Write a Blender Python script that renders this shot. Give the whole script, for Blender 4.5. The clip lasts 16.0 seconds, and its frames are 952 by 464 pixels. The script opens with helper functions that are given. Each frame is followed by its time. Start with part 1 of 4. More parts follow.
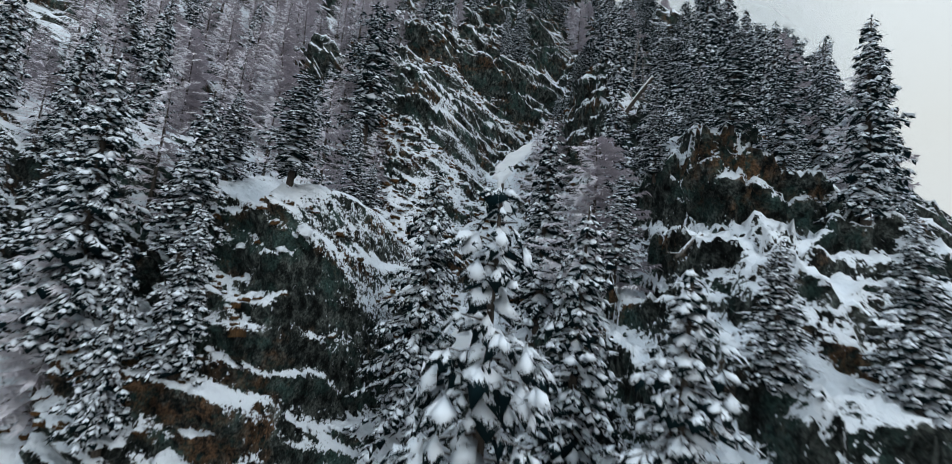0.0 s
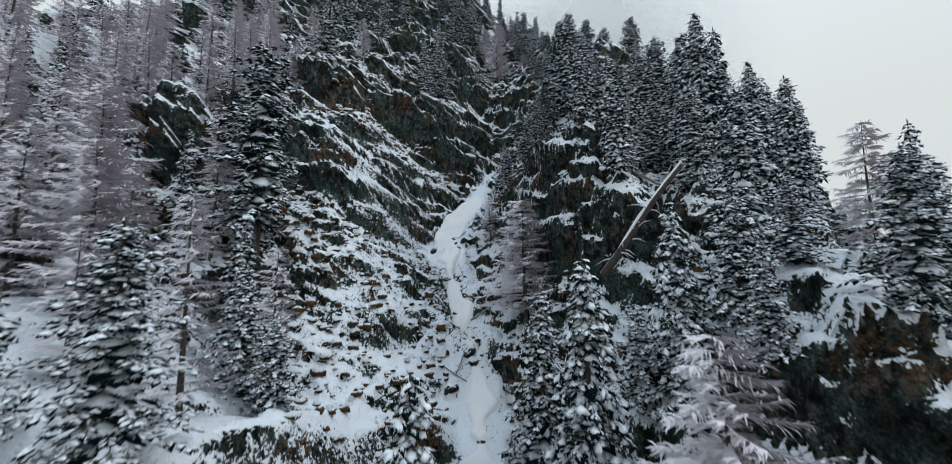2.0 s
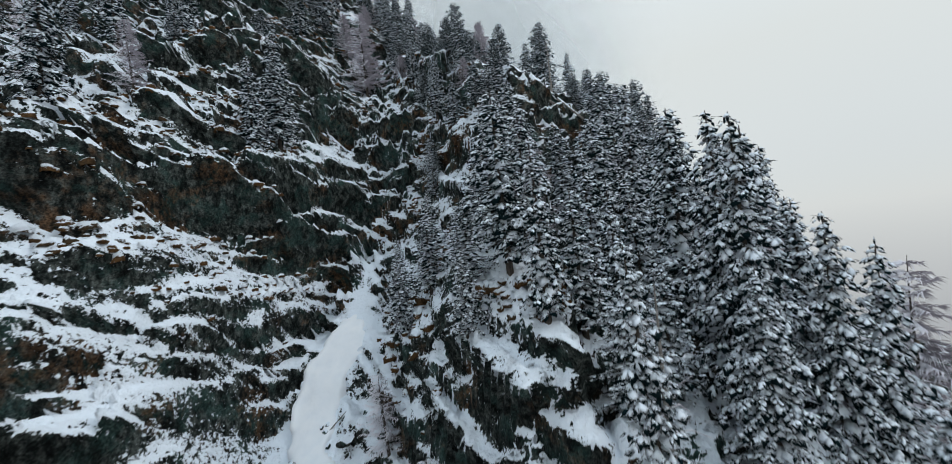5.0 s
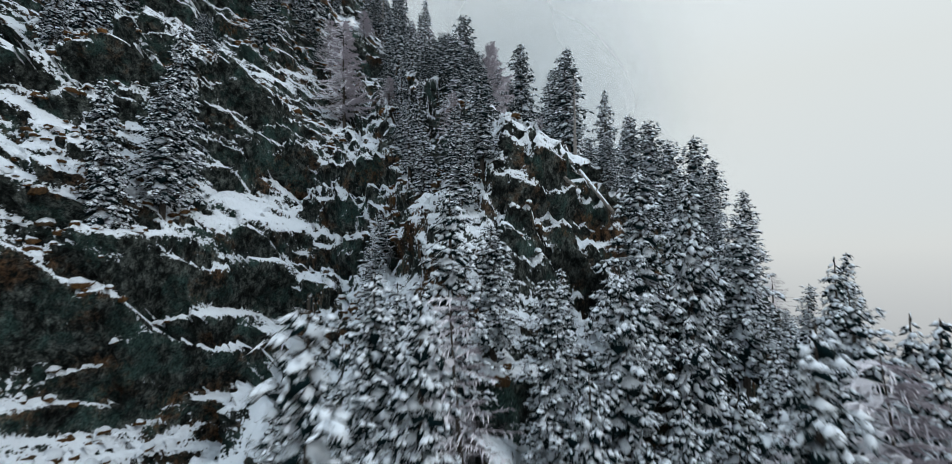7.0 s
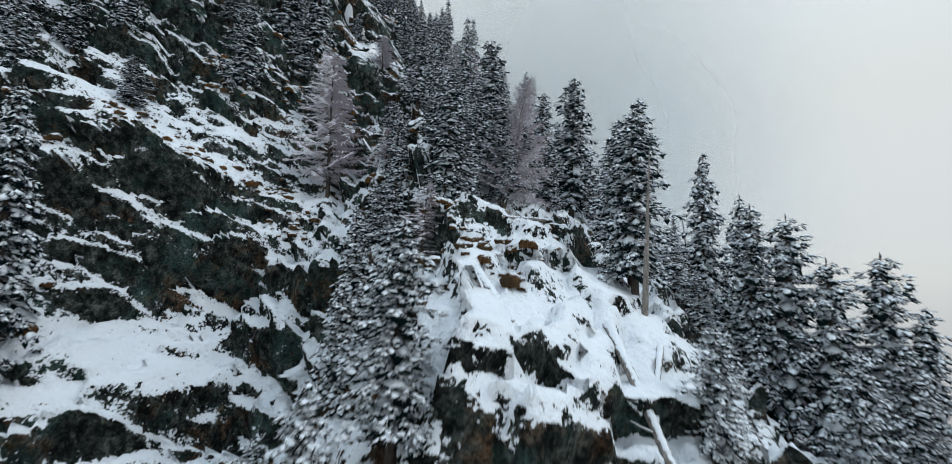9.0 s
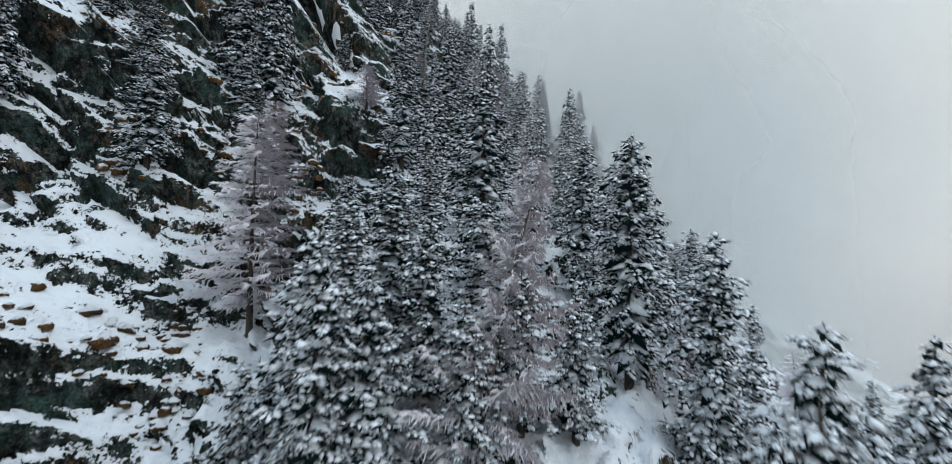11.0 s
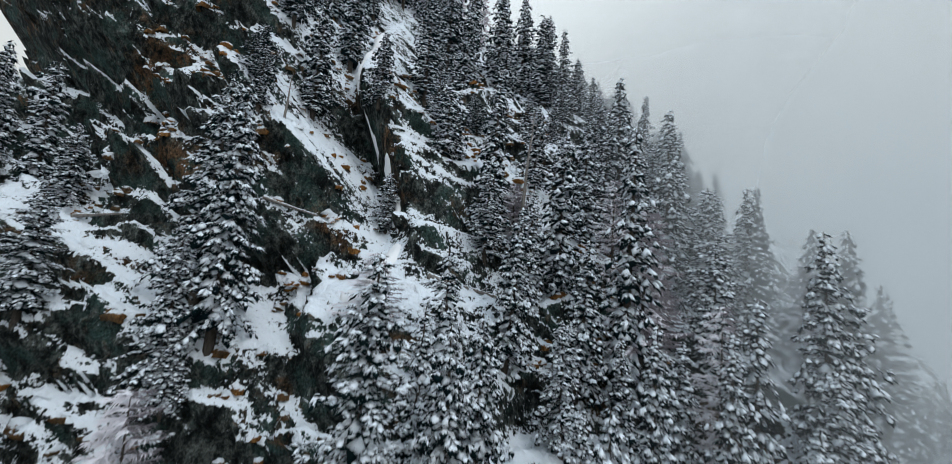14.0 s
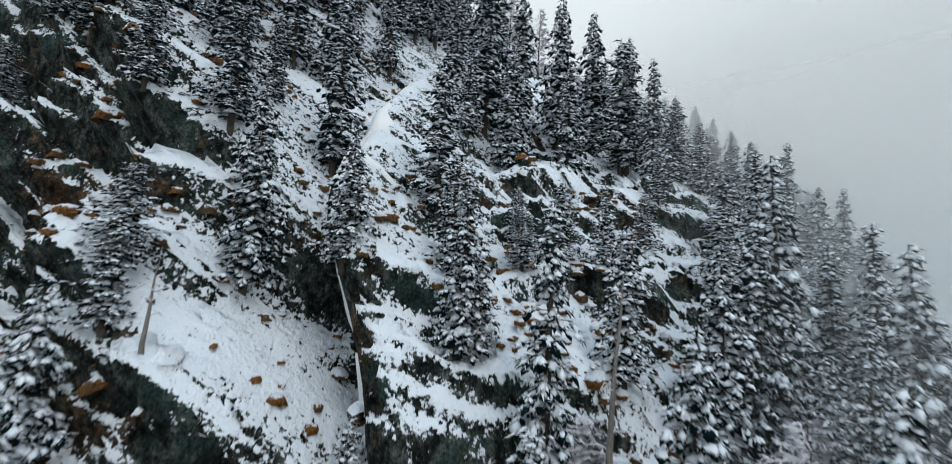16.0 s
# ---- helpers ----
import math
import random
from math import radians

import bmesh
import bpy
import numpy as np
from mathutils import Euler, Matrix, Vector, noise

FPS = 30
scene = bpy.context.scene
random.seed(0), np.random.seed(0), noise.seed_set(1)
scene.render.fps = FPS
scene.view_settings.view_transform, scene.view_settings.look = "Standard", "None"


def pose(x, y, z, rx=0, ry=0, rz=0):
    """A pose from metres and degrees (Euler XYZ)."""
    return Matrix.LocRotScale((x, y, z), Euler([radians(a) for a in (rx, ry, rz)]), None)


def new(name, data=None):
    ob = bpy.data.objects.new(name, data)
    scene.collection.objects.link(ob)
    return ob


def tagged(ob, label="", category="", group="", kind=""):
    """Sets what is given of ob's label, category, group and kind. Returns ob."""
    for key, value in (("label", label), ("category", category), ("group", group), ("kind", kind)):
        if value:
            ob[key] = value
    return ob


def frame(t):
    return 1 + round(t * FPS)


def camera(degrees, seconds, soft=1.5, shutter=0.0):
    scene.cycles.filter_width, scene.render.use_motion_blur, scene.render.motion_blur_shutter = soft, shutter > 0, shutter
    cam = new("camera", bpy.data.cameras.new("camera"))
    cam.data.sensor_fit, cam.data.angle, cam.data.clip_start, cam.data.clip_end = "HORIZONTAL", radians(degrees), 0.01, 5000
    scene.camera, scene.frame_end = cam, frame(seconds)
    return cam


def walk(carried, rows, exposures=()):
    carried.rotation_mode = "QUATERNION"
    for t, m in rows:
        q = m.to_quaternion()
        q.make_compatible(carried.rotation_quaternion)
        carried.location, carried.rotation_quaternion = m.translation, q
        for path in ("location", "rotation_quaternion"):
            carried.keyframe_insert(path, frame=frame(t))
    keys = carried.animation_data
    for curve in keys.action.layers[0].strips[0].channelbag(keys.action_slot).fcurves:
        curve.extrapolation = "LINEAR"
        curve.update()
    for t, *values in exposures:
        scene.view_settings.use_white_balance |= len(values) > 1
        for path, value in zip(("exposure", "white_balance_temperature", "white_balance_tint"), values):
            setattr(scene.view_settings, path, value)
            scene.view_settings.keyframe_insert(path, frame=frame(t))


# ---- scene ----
cam = camera(95.7, 16.0, soft=0.5, shutter=0.3)
METRES, EYE, TILT, LEAN, TURN = 130.0, 30.0, 6.3, -6.1, 0.0
ROWS = [
    (0.0, 0.0, 0.0, 0.0, -0.0, 0.0, -0.0),
    (0.5, -0.0068, 0.0232, 0.0162, -2.32, 0.32, 1.0),
    (1.0, -0.0133, 0.046, 0.0326, -5.66, 0.56, 2.37),
    (1.5, -0.0193, 0.0687, 0.0496, -9.28, 0.49, 3.98),
    (2.0, -0.0227, 0.0898, 0.0661, -12.42, 0.42, 5.4),
    (2.5, -0.0237, 0.1118, 0.0847, -16.02, 0.05, 6.87),
    (3.0, -0.0219, 0.1329, 0.104, -20.28, -1.23, 8.58),
    (3.5, -0.0177, 0.1534, 0.1234, -24.66, -3.33, 10.25),
    (4.0, -0.0091, 0.1737, 0.1416, -27.68, -5.17, 11.04),
    (6.5, 0.0849, 0.2765, 0.2055, -26.1, -6.72, 5.27),
    (7.0, 0.1079, 0.2991, 0.2162, -23.97, -5.25, 3.97),
    (7.5, 0.1302, 0.3227, 0.2283, -21.28, -3.95, 2.98),
    (8.0, 0.1509, 0.3463, 0.2412, -18.44, -3.25, 2.43),
    (10.5, 0.2288, 0.4703, 0.3127, -8.59, -4.24, 3.78),
    (11.0, 0.2425, 0.4959, 0.3261, -6.0, -3.86, 3.95),
    (11.5, 0.2557, 0.5224, 0.3393, -1.96, -2.59, 3.48),
    (12.0, 0.2677, 0.5501, 0.3532, 2.92, -0.6, 2.6),
    (12.5, 0.2773, 0.5778, 0.3678, 7.5, 1.27, 2.06),
    (13.0, 0.2839, 0.6047, 0.383, 11.39, 2.61, 2.16),
    (13.5, 0.2878, 0.631, 0.3995, 14.94, 3.46, 2.52),
    (14.0, 0.2895, 0.6565, 0.4168, 18.11, 3.85, 3.05),
    (14.5, 0.2889, 0.6821, 0.4349, 21.22, 4.49, 3.51),
    (15.0, 0.2861, 0.7071, 0.4546, 23.84, 5.04, 3.81),
    (15.5, 0.2813, 0.7317, 0.4755, 26.11, 5.16, 4.14),
    (16.0, 0.2742, 0.7549, 0.4963, 28.05, 5.19, 4.7),
]
walk(cam, [(t, pose(0, 0, EYE, TILT, LEAN, TURN) @ pose(METRES * x, METRES * y, METRES * z, 90 + pitch, roll, yaw)) for t, x, y, z, yaw, pitch, roll in ROWS])


# ---- world and light: an overcast winter sky ----
def link(tree, a, b):
    tree.links.new(a, b)


def node(tree, kind, **values):
    n = tree.nodes.new(kind)
    for key, value in values.items():
        if key in n.inputs:
            n.inputs[key].default_value = value
    return n


def ramp(tree, source, stops, smooth=False):
    n = tree.nodes.new("ShaderNodeValToRGB")
    n.color_ramp.interpolation = "EASE" if smooth else "LINEAR"
    els = n.color_ramp.elements
    while len(els) < len(stops):
        els.new(0.5)
    for e, (at, c) in zip(els, stops):
        e.position = at
        e.color = (c, c, c, 1) if isinstance(c, (int, float)) else (*c, 1)
    link(tree, source, n.inputs[0])
    return n.outputs[0]


def maths(tree, op, a, b=0.0, clamp=False):
    n = tree.nodes.new("ShaderNodeMath")
    n.operation, n.use_clamp = op, clamp
    for i, v in enumerate((a, b)):
        if isinstance(v, (int, float)):
            n.inputs[i].default_value = v
        else:
            link(tree, v, n.inputs[i])
    return n.outputs[0]


def mixed(tree, fac, a, b, kind="MIX"):
    n = tree.nodes.new("ShaderNodeMix")
    n.data_type, n.blend_type = "RGBA", kind
    for i, v in ((0, fac), (6, a), (7, b)):
        if isinstance(v, (int, float)):
            n.inputs[i].default_value = v
        elif isinstance(v, tuple):
            n.inputs[i].default_value = (*v, 1)
        else:
            link(tree, v, n.inputs[i])
    return n.outputs[2]


SUN_UP, SUN_TURN = 48.0, 120.0
GAP = (-0.906, 0.125, 0.404)  # where the cloud is torn and blue shows
world = bpy.data.worlds.new("overcast_sky")
scene.world = world
world.use_nodes = True
wt = world.node_tree
wt.nodes.clear()
sky = wt.nodes.new("ShaderNodeTexSky")
sky.sky_type, sky.sun_disc = "NISHITA", False
sky.sun_elevation, sky.sun_rotation = radians(SUN_UP), radians(SUN_TURN)
sky.altitude = 1900
thin = mixed(wt, 1.0, sky.outputs[0], (0.11, 0.11, 0.11), "MULTIPLY")
way = wt.nodes.new("ShaderNodeTexCoord").outputs["Generated"]
split = wt.nodes.new("ShaderNodeSeparateXYZ")
link(wt, way, split.inputs[0])
height = wt.nodes.new("ShaderNodeMath")
height.operation = "MULTIPLY_ADD"
link(wt, split.outputs[2], height.inputs[0])
height.inputs[1].default_value, height.inputs[2].default_value = 0.5, 0.5
high_cloud = ramp(wt, height.outputs[0],
                  [(0.0, (0.06, 0.065, 0.075)), (0.40, (0.45, 0.47, 0.49)), (0.50, (0.66, 0.69, 0.695)), (0.58, (0.71, 0.75, 0.745)), (0.66, (0.75, 0.79, 0.775)), (0.80, (0.84, 0.93, 0.97)), (1.0, (1.18, 1.40, 1.58))])
low_cloud = ramp(wt, height.outputs[0],
                 [(0.0, (0.05, 0.055, 0.065)), (0.40, (0.16, 0.17, 0.20)), (0.50, (0.29, 0.31, 0.345)), (0.545, (0.42, 0.445, 0.47)), (0.64, (0.68, 0.72, 0.72)), (0.80, (0.84, 0.93, 0.97)), (1.0, (1.18, 1.40, 1.58))])
cloud = mixed(wt, ramp(wt, split.outputs[1], [(0.66, 0.0), (0.90, 1.0)], True), high_cloud, low_cloud)
billow = node(wt, "ShaderNodeTexNoise", Scale=1.2, Detail=1.0, Roughness=0.5)
link(wt, way, billow.inputs["Vector"])
cloud = mixed(wt, 1.0, cloud, ramp(wt, billow.outputs[0], [(0.25, 0.96), (0.75, 1.03)]), "MULTIPLY")
aim = wt.nodes.new("ShaderNodeVectorMath")
aim.operation = "DOT_PRODUCT"
link(wt, way, aim.inputs[0])
aim.inputs[1].default_value = GAP
torn = maths(wt, "ADD", aim.outputs["Value"], maths(wt, "MULTIPLY", maths(wt, "SUBTRACT", billow.outputs[0], 0.5), 0.10))
clear = ramp(wt, torn, [(0.972, 0.0), (0.993, 1.0)], True)
cover = maths(wt, "SUBTRACT", 0.94, maths(wt, "MULTIPLY", clear, 0.75))
back = wt.nodes.new("ShaderNodeBackground")
link(wt, mixed(wt, cover, thin, cloud), back.inputs[0])
back.inputs[1].default_value = 1.0
out = wt.nodes.new("ShaderNodeOutputWorld")
link(wt, back.outputs[0], out.inputs[0])

sun = new("sun", bpy.data.lights.new("sun", "SUN"))
sun.data.energy, sun.data.angle, sun.data.color = 0.75, radians(25), (1.0, 0.985, 0.955)
sun.matrix_world = pose(0, 0, 200, 90 - SUN_UP, 0, 180 - SUN_TURN)


# ---- materials ----
def material(name):
    m = bpy.data.materials.new(name)
    m.use_nodes = True
    t = m.node_tree
    return m, t, t.nodes["Principled BSDF"]


def place(t):
    return t.nodes.new("ShaderNodeNewGeometry").outputs["Position"]


def local(t):
    return t.nodes.new("ShaderNodeTexCoord").outputs["Object"]


def grain(t, vector, scale, detail=4.0, rough=0.55, warp=0.0):
    n = node(t, "ShaderNodeTexNoise", Scale=scale, Detail=detail, Roughness=rough, Distortion=warp)
    link(t, vector, n.inputs["Vector"])
    return n.outputs[0]


def upward(t):
    n = t.nodes.new("ShaderNodeSeparateXYZ")
    link(t, t.nodes.new("ShaderNodeNewGeometry").outputs["Normal"], n.inputs[0])
    return n.outputs[2]


def bumped(t, bsdf, height, distance, strength=1.0):
    n = node(t, "ShaderNodeBump", Strength=strength, Distance=distance)
    link(t, height, n.inputs["Height"])
    link(t, n.outputs[0], bsdf.inputs["Normal"])


SNOW = (0.755, 0.815, 0.885)


def squeezed(t, vector, scale, turn=(0, 0, 0)):
    n = t.nodes.new("ShaderNodeMapping")
    n.inputs["Scale"].default_value, n.inputs["Rotation"].default_value = scale, turn
    link(t, vector, n.inputs[0])
    return n.outputs[0]


def mountain_material():
    m, t, b = material("schist_and_snow")
    p = place(t)
    strata = squeezed(t, p, (1.25, 1.25, 0.8), (0.35, -0.5, 0.0))
    big, mid = grain(t, p, 0.11), grain(t, strata, 0.55, 7.0, 0.68)
    fine, tiny = grain(t, strata, 1.9, 7.0, 0.72), grain(t, p, 9.0, 4.0, 0.7)
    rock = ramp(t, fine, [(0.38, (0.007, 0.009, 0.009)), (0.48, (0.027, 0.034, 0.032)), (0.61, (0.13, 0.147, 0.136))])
    rock = mixed(t, ramp(t, grain(t, p, 0.5, 5.0, 0.65), [(0.5, 0.0), (0.62, 0.75)]), rock, (0.050, 0.098, 0.088))
    rust = maths(t, "MULTIPLY", ramp(t, grain(t, p, 0.22, 5.0, 0.7), [(0.53, 0.0), (0.62, 1.0)]), ramp(t, fine, [(0.42, 0.0), (0.55, 0.7)]))
    rock = mixed(t, rust, rock, (0.17, 0.075, 0.026))
    # relief shading put into the colour: the bump noises darken their own hollows
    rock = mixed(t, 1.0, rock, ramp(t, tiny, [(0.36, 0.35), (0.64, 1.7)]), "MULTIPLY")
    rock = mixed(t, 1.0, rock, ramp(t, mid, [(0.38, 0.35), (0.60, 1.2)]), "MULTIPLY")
    crag = node(t, "ShaderNodeBump", Strength=1.0, Distance=1.1)
    link(t, maths(t, "ADD", mid, maths(t, "MULTIPLY", fine, 0.42)), crag.inputs["Height"])
    facing = t.nodes.new("ShaderNodeSeparateXYZ")
    link(t, crag.outputs[0], facing.inputs[0])
    cover = maths(t, "ADD", maths(t, "MULTIPLY", upward(t), 1.05), maths(t, "MULTIPLY", facing.outputs[2], 0.75))
    lumps, flecks = grain(t, p, 2.7, 4.0, 0.6), grain(t, p, 6.5, 3.0, 0.65)
    dabs = ramp(t, grain(t, p, 3.6, 3.0, 0.55), [(0.57, 0.5), (0.64, 1.15)])
    for share, source in ((0.5, fine), (0.5, mid), (1.9, lumps), (2.0, flecks), (1.3, big), (0.55, dabs)):
        cover = maths(t, "ADD", cover, maths(t, "MULTIPLY", maths(t, "SUBTRACT", source, 0.5), share))
    snow = ramp(t, cover, [(0.81, 0.0), (0.89, 1.0)])
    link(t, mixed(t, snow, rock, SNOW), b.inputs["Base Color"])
    b.inputs["Roughness"].default_value = 0.85
    b.inputs["Specular IOR Level"].default_value = 0.08
    bare = maths(t, "SUBTRACT", 1.08, snow)
    h = maths(t, "MULTIPLY", bare, maths(t, "ADD", mid, maths(t, "MULTIPLY", fine, 0.6)))
    h = maths(t, "ADD", h, maths(t, "MULTIPLY", snow, maths(t, "ADD", 0.5, maths(t, "MULTIPLY", lumps, 0.25))))
    h = maths(t, "ADD", h, maths(t, "MULTIPLY", tiny, 0.03))
    bumped(t, b, h, 0.9, 1.0)
    return m


def needle_material(name, dark, frosted, snowiness):
    """Dark needles, grey with rime on their shoulders and white with snow on top."""
    m, t, b = material(name)
    p = place(t)
    fine, mid = grain(t, p, 13.0, 5.0, 0.8), grain(t, p, 3.1, 2.0)
    rnd = t.nodes.new("ShaderNodeNewGeometry").outputs["Random Per Island"]
    cover = maths(t, "ADD", upward(t), maths(t, "MULTIPLY", maths(t, "SUBTRACT", fine, 0.5), 3.2))
    cover = maths(t, "ADD", cover, maths(t, "MULTIPLY", maths(t, "SUBTRACT", mid, 0.5), 1.6))
    cover = maths(t, "ADD", cover, maths(t, "MULTIPLY", maths(t, "SUBTRACT", rnd, 0.5), 1.5))
    green = mixed(t, ramp(t, cover, [(snowiness - 0.8, 0.0), (snowiness - 0.1, 1.0)]), dark, frosted)
    green = mixed(t, maths(t, "MULTIPLY", rnd, 0.12), green, (0.05, 0.045, 0.025))
    snow = ramp(t, cover, [(snowiness - 0.15, 0.0), (snowiness + 0.5, 1.0)])
    link(t, mixed(t, snow, green, SNOW), b.inputs["Base Color"])
    b.inputs["Roughness"].default_value = 0.8
    b.inputs["Specular IOR Level"].default_value = 0.05
    bumped(t, b, fine, 0.05, 0.4)
    return m


def bark_material(name, dark, light, frost, at):
    m, t, b = material(name)
    p = local(t)
    stretch = t.nodes.new("ShaderNodeMapping")
    stretch.inputs["Scale"].default_value = (9.0, 9.0, 2.0)
    link(t, p, stretch.inputs[0])
    ridges = grain(t, stretch.outputs[0], 1.5, 5.0, 0.65)
    wood = mixed(t, ramp(t, ridges, [(0.3, 0.0), (0.7, 1.0)]), dark, light)
    cover = maths(t, "ADD", upward(t), maths(t, "MULTIPLY", maths(t, "SUBTRACT", grain(t, place(t), 6.0, 4.0), 0.5), 1.2))
    link(t, mixed(t, ramp(t, cover, [(at, 0.0), (at + 0.15, 1.0)]), wood, frost), b.inputs["Base Color"])
    b.inputs["Roughness"].default_value = 0.9
    b.inputs["Specular IOR Level"].default_value = 0.1
    bumped(t, b, ridges, 0.05, 0.9)
    return m


MOUNTAIN = mountain_material()
SPRUCE_NEEDLES = needle_material("snowy_spruce_needles", (0.004, 0.015, 0.019), (0.10, 0.19, 0.235), -0.5)
PINE_NEEDLES = needle_material("snowy_pine_needles", (0.004, 0.015, 0.018), (0.075, 0.145, 0.180), -0.36)
# more snow cover, also paled in the colour to brighten the upper forest
PALER_SNOWY_NEEDLES = needle_material("paler_snow_laden_needles", (0.004, 0.015, 0.019), (0.095, 0.170, 0.215), -0.75)
BARK = bark_material("conifer_bark", (0.030, 0.025, 0.022), (0.11, 0.095, 0.082), SNOW, 0.55)
FROSTED = bark_material("frosted_twigs", (0.30, 0.27, 0.29), (0.52, 0.48, 0.52), (0.76, 0.75, 0.81), -0.1)
DEADWOOD = bark_material("weathered_deadwood", (0.10, 0.09, 0.085), (0.30, 0.28, 0.26), SNOW, 0.45)


# ---- the mountainside: one sheet over a slope of 45 degrees ----
CENTRE = np.array((8.3, 67.5, 70.1))
ALONG = np.array((0.884, -0.467, 0.0))
UP = np.array((0.328, 0.620, 0.7126))
OUT = np.array((-0.333, -0.630, 0.7016))


def hashed(ix, iy, seed):
    n = (ix * 374761393 + iy * 668265263 + seed * 974711) & 0x7FFFFFFF
    n = ((n ^ (n >> 13)) * 1274126177) & 0x7FFFFFFF
    return ((n ^ (n >> 16)) & 0xFFFF) / 65535.0


def lattice(x, y, seed):
    ix, iy = np.floor(x).astype(np.int64), np.floor(y).astype(np.int64)
    fx, fy = x - ix, y - iy
    fx, fy = fx * fx * (3 - 2 * fx), fy * fy * (3 - 2 * fy)
    a, b = hashed(ix, iy, seed), hashed(ix + 1, iy, seed)
    c, d = hashed(ix, iy + 1, seed), hashed(ix + 1, iy + 1, seed)
    return (a + (b - a) * fx) * (1 - fy) + (c + (d - c) * fx) * fy


def fbm(x, y, seed, octaves=4, gain=0.5):
    total, amp, norm = 0.0, 1.0, 0.0
    for k in range(octaves):
        total = total + amp * (lattice(x * 2 ** k, y * 2 ** k, seed + k) - 0.5)
        norm += amp
        amp *= gain
    return total / norm * 2


def facets(u, v, size, seed):
    """Broken rock: cells with a height and a tilt of their own."""
    x, y = u / size, v / size
    ix, iy = np.floor(x).astype(np.int64), np.floor(y).astype(np.int64)
    near, height = np.full(x.shape, 9.0), np.zeros(x.shape)
    for dx in (-1, 0, 1):
        for dy in (-1, 0, 1):
            jx, jy = ix + dx, iy + dy
            px, py = x - jx - hashed(jx, jy, seed), y - jy - hashed(jx, jy, seed + 1)
            far = px * px + py * py
            tilt = hashed(jx, jy, seed + 2) * 2 - 1 + px * (hashed(jx, jy, seed + 3) - 0.5) * 2.4 + py * (hashed(jx, jy, seed + 4) - 0.5) * 3.0
            height = np.where(far < near, tilt, height)
            near = np.minimum(far, near)
    return height


def ease(x):
    x = np.clip(x, 0, 1)
    return x * x * (3 - 2 * x)


def gully_line(v):
    return np.interp(v, (-90, -60, -52, -46, -42, -36, -30, -24, -17, 0, 15, 32, 45, 51, 60, 70, 80, 110), (13, 9, 8, 7, 5.5, 3.2, 1.2, 0.2, 1.5, 3.0, 1.5, -1.5, -7.0, -12.5, -20, -26, -31, -42))


def gully_floor(v):
    return np.interp(v, (-90, -67, -52, -24, 0, 15, 32, 42, 47, 50, 53, 60, 66, 74, 90, 110), (-7, -5, -7.5, -9.0, -9.8, -8.8, -8.5, -6.5, -3, -0.2, 2, 3.8, 6, 8, 4, -4))


# broad swells and hollows: middle along and up the slope, reach, height
SWELLS = ((-15, -15, 4.5, 5.7), (-15, 48, 4.5, -5.0), (-12, 9, 7, 4.6), (-12, -15, 7, 4.5), (6, 42, 7, -4.5), (-21, 48, 4.5, -4.0),
          (-6, 39, 4.5, 3.9), (-9, -33, 7, -3.4), (-18, -6, 11, 3.4), (-18, 30, 4.5, 3.3), (12, 15, 11, 3.2), (-15, 63, 11, 3.2),
          (21, -42, 4.5, -3.1), (-6, 3, 4.5, -3.0), (-18, 42, 4.5, 3.0), (21, -57, 7, 2.9), (15, -30, 11, 2.9), (-3, -45, 7, -2.7),
          (-12, 54, 4.5, 2.5), (-6, -15, 4.5, -2.4), (-15, -33, 4.5, 2.3), (-15, 36, 7, 2.3), (0, -33, 4.5, 2.0), (18, -6, 11, 2.0),
          (0, -69, 7, 1.8))


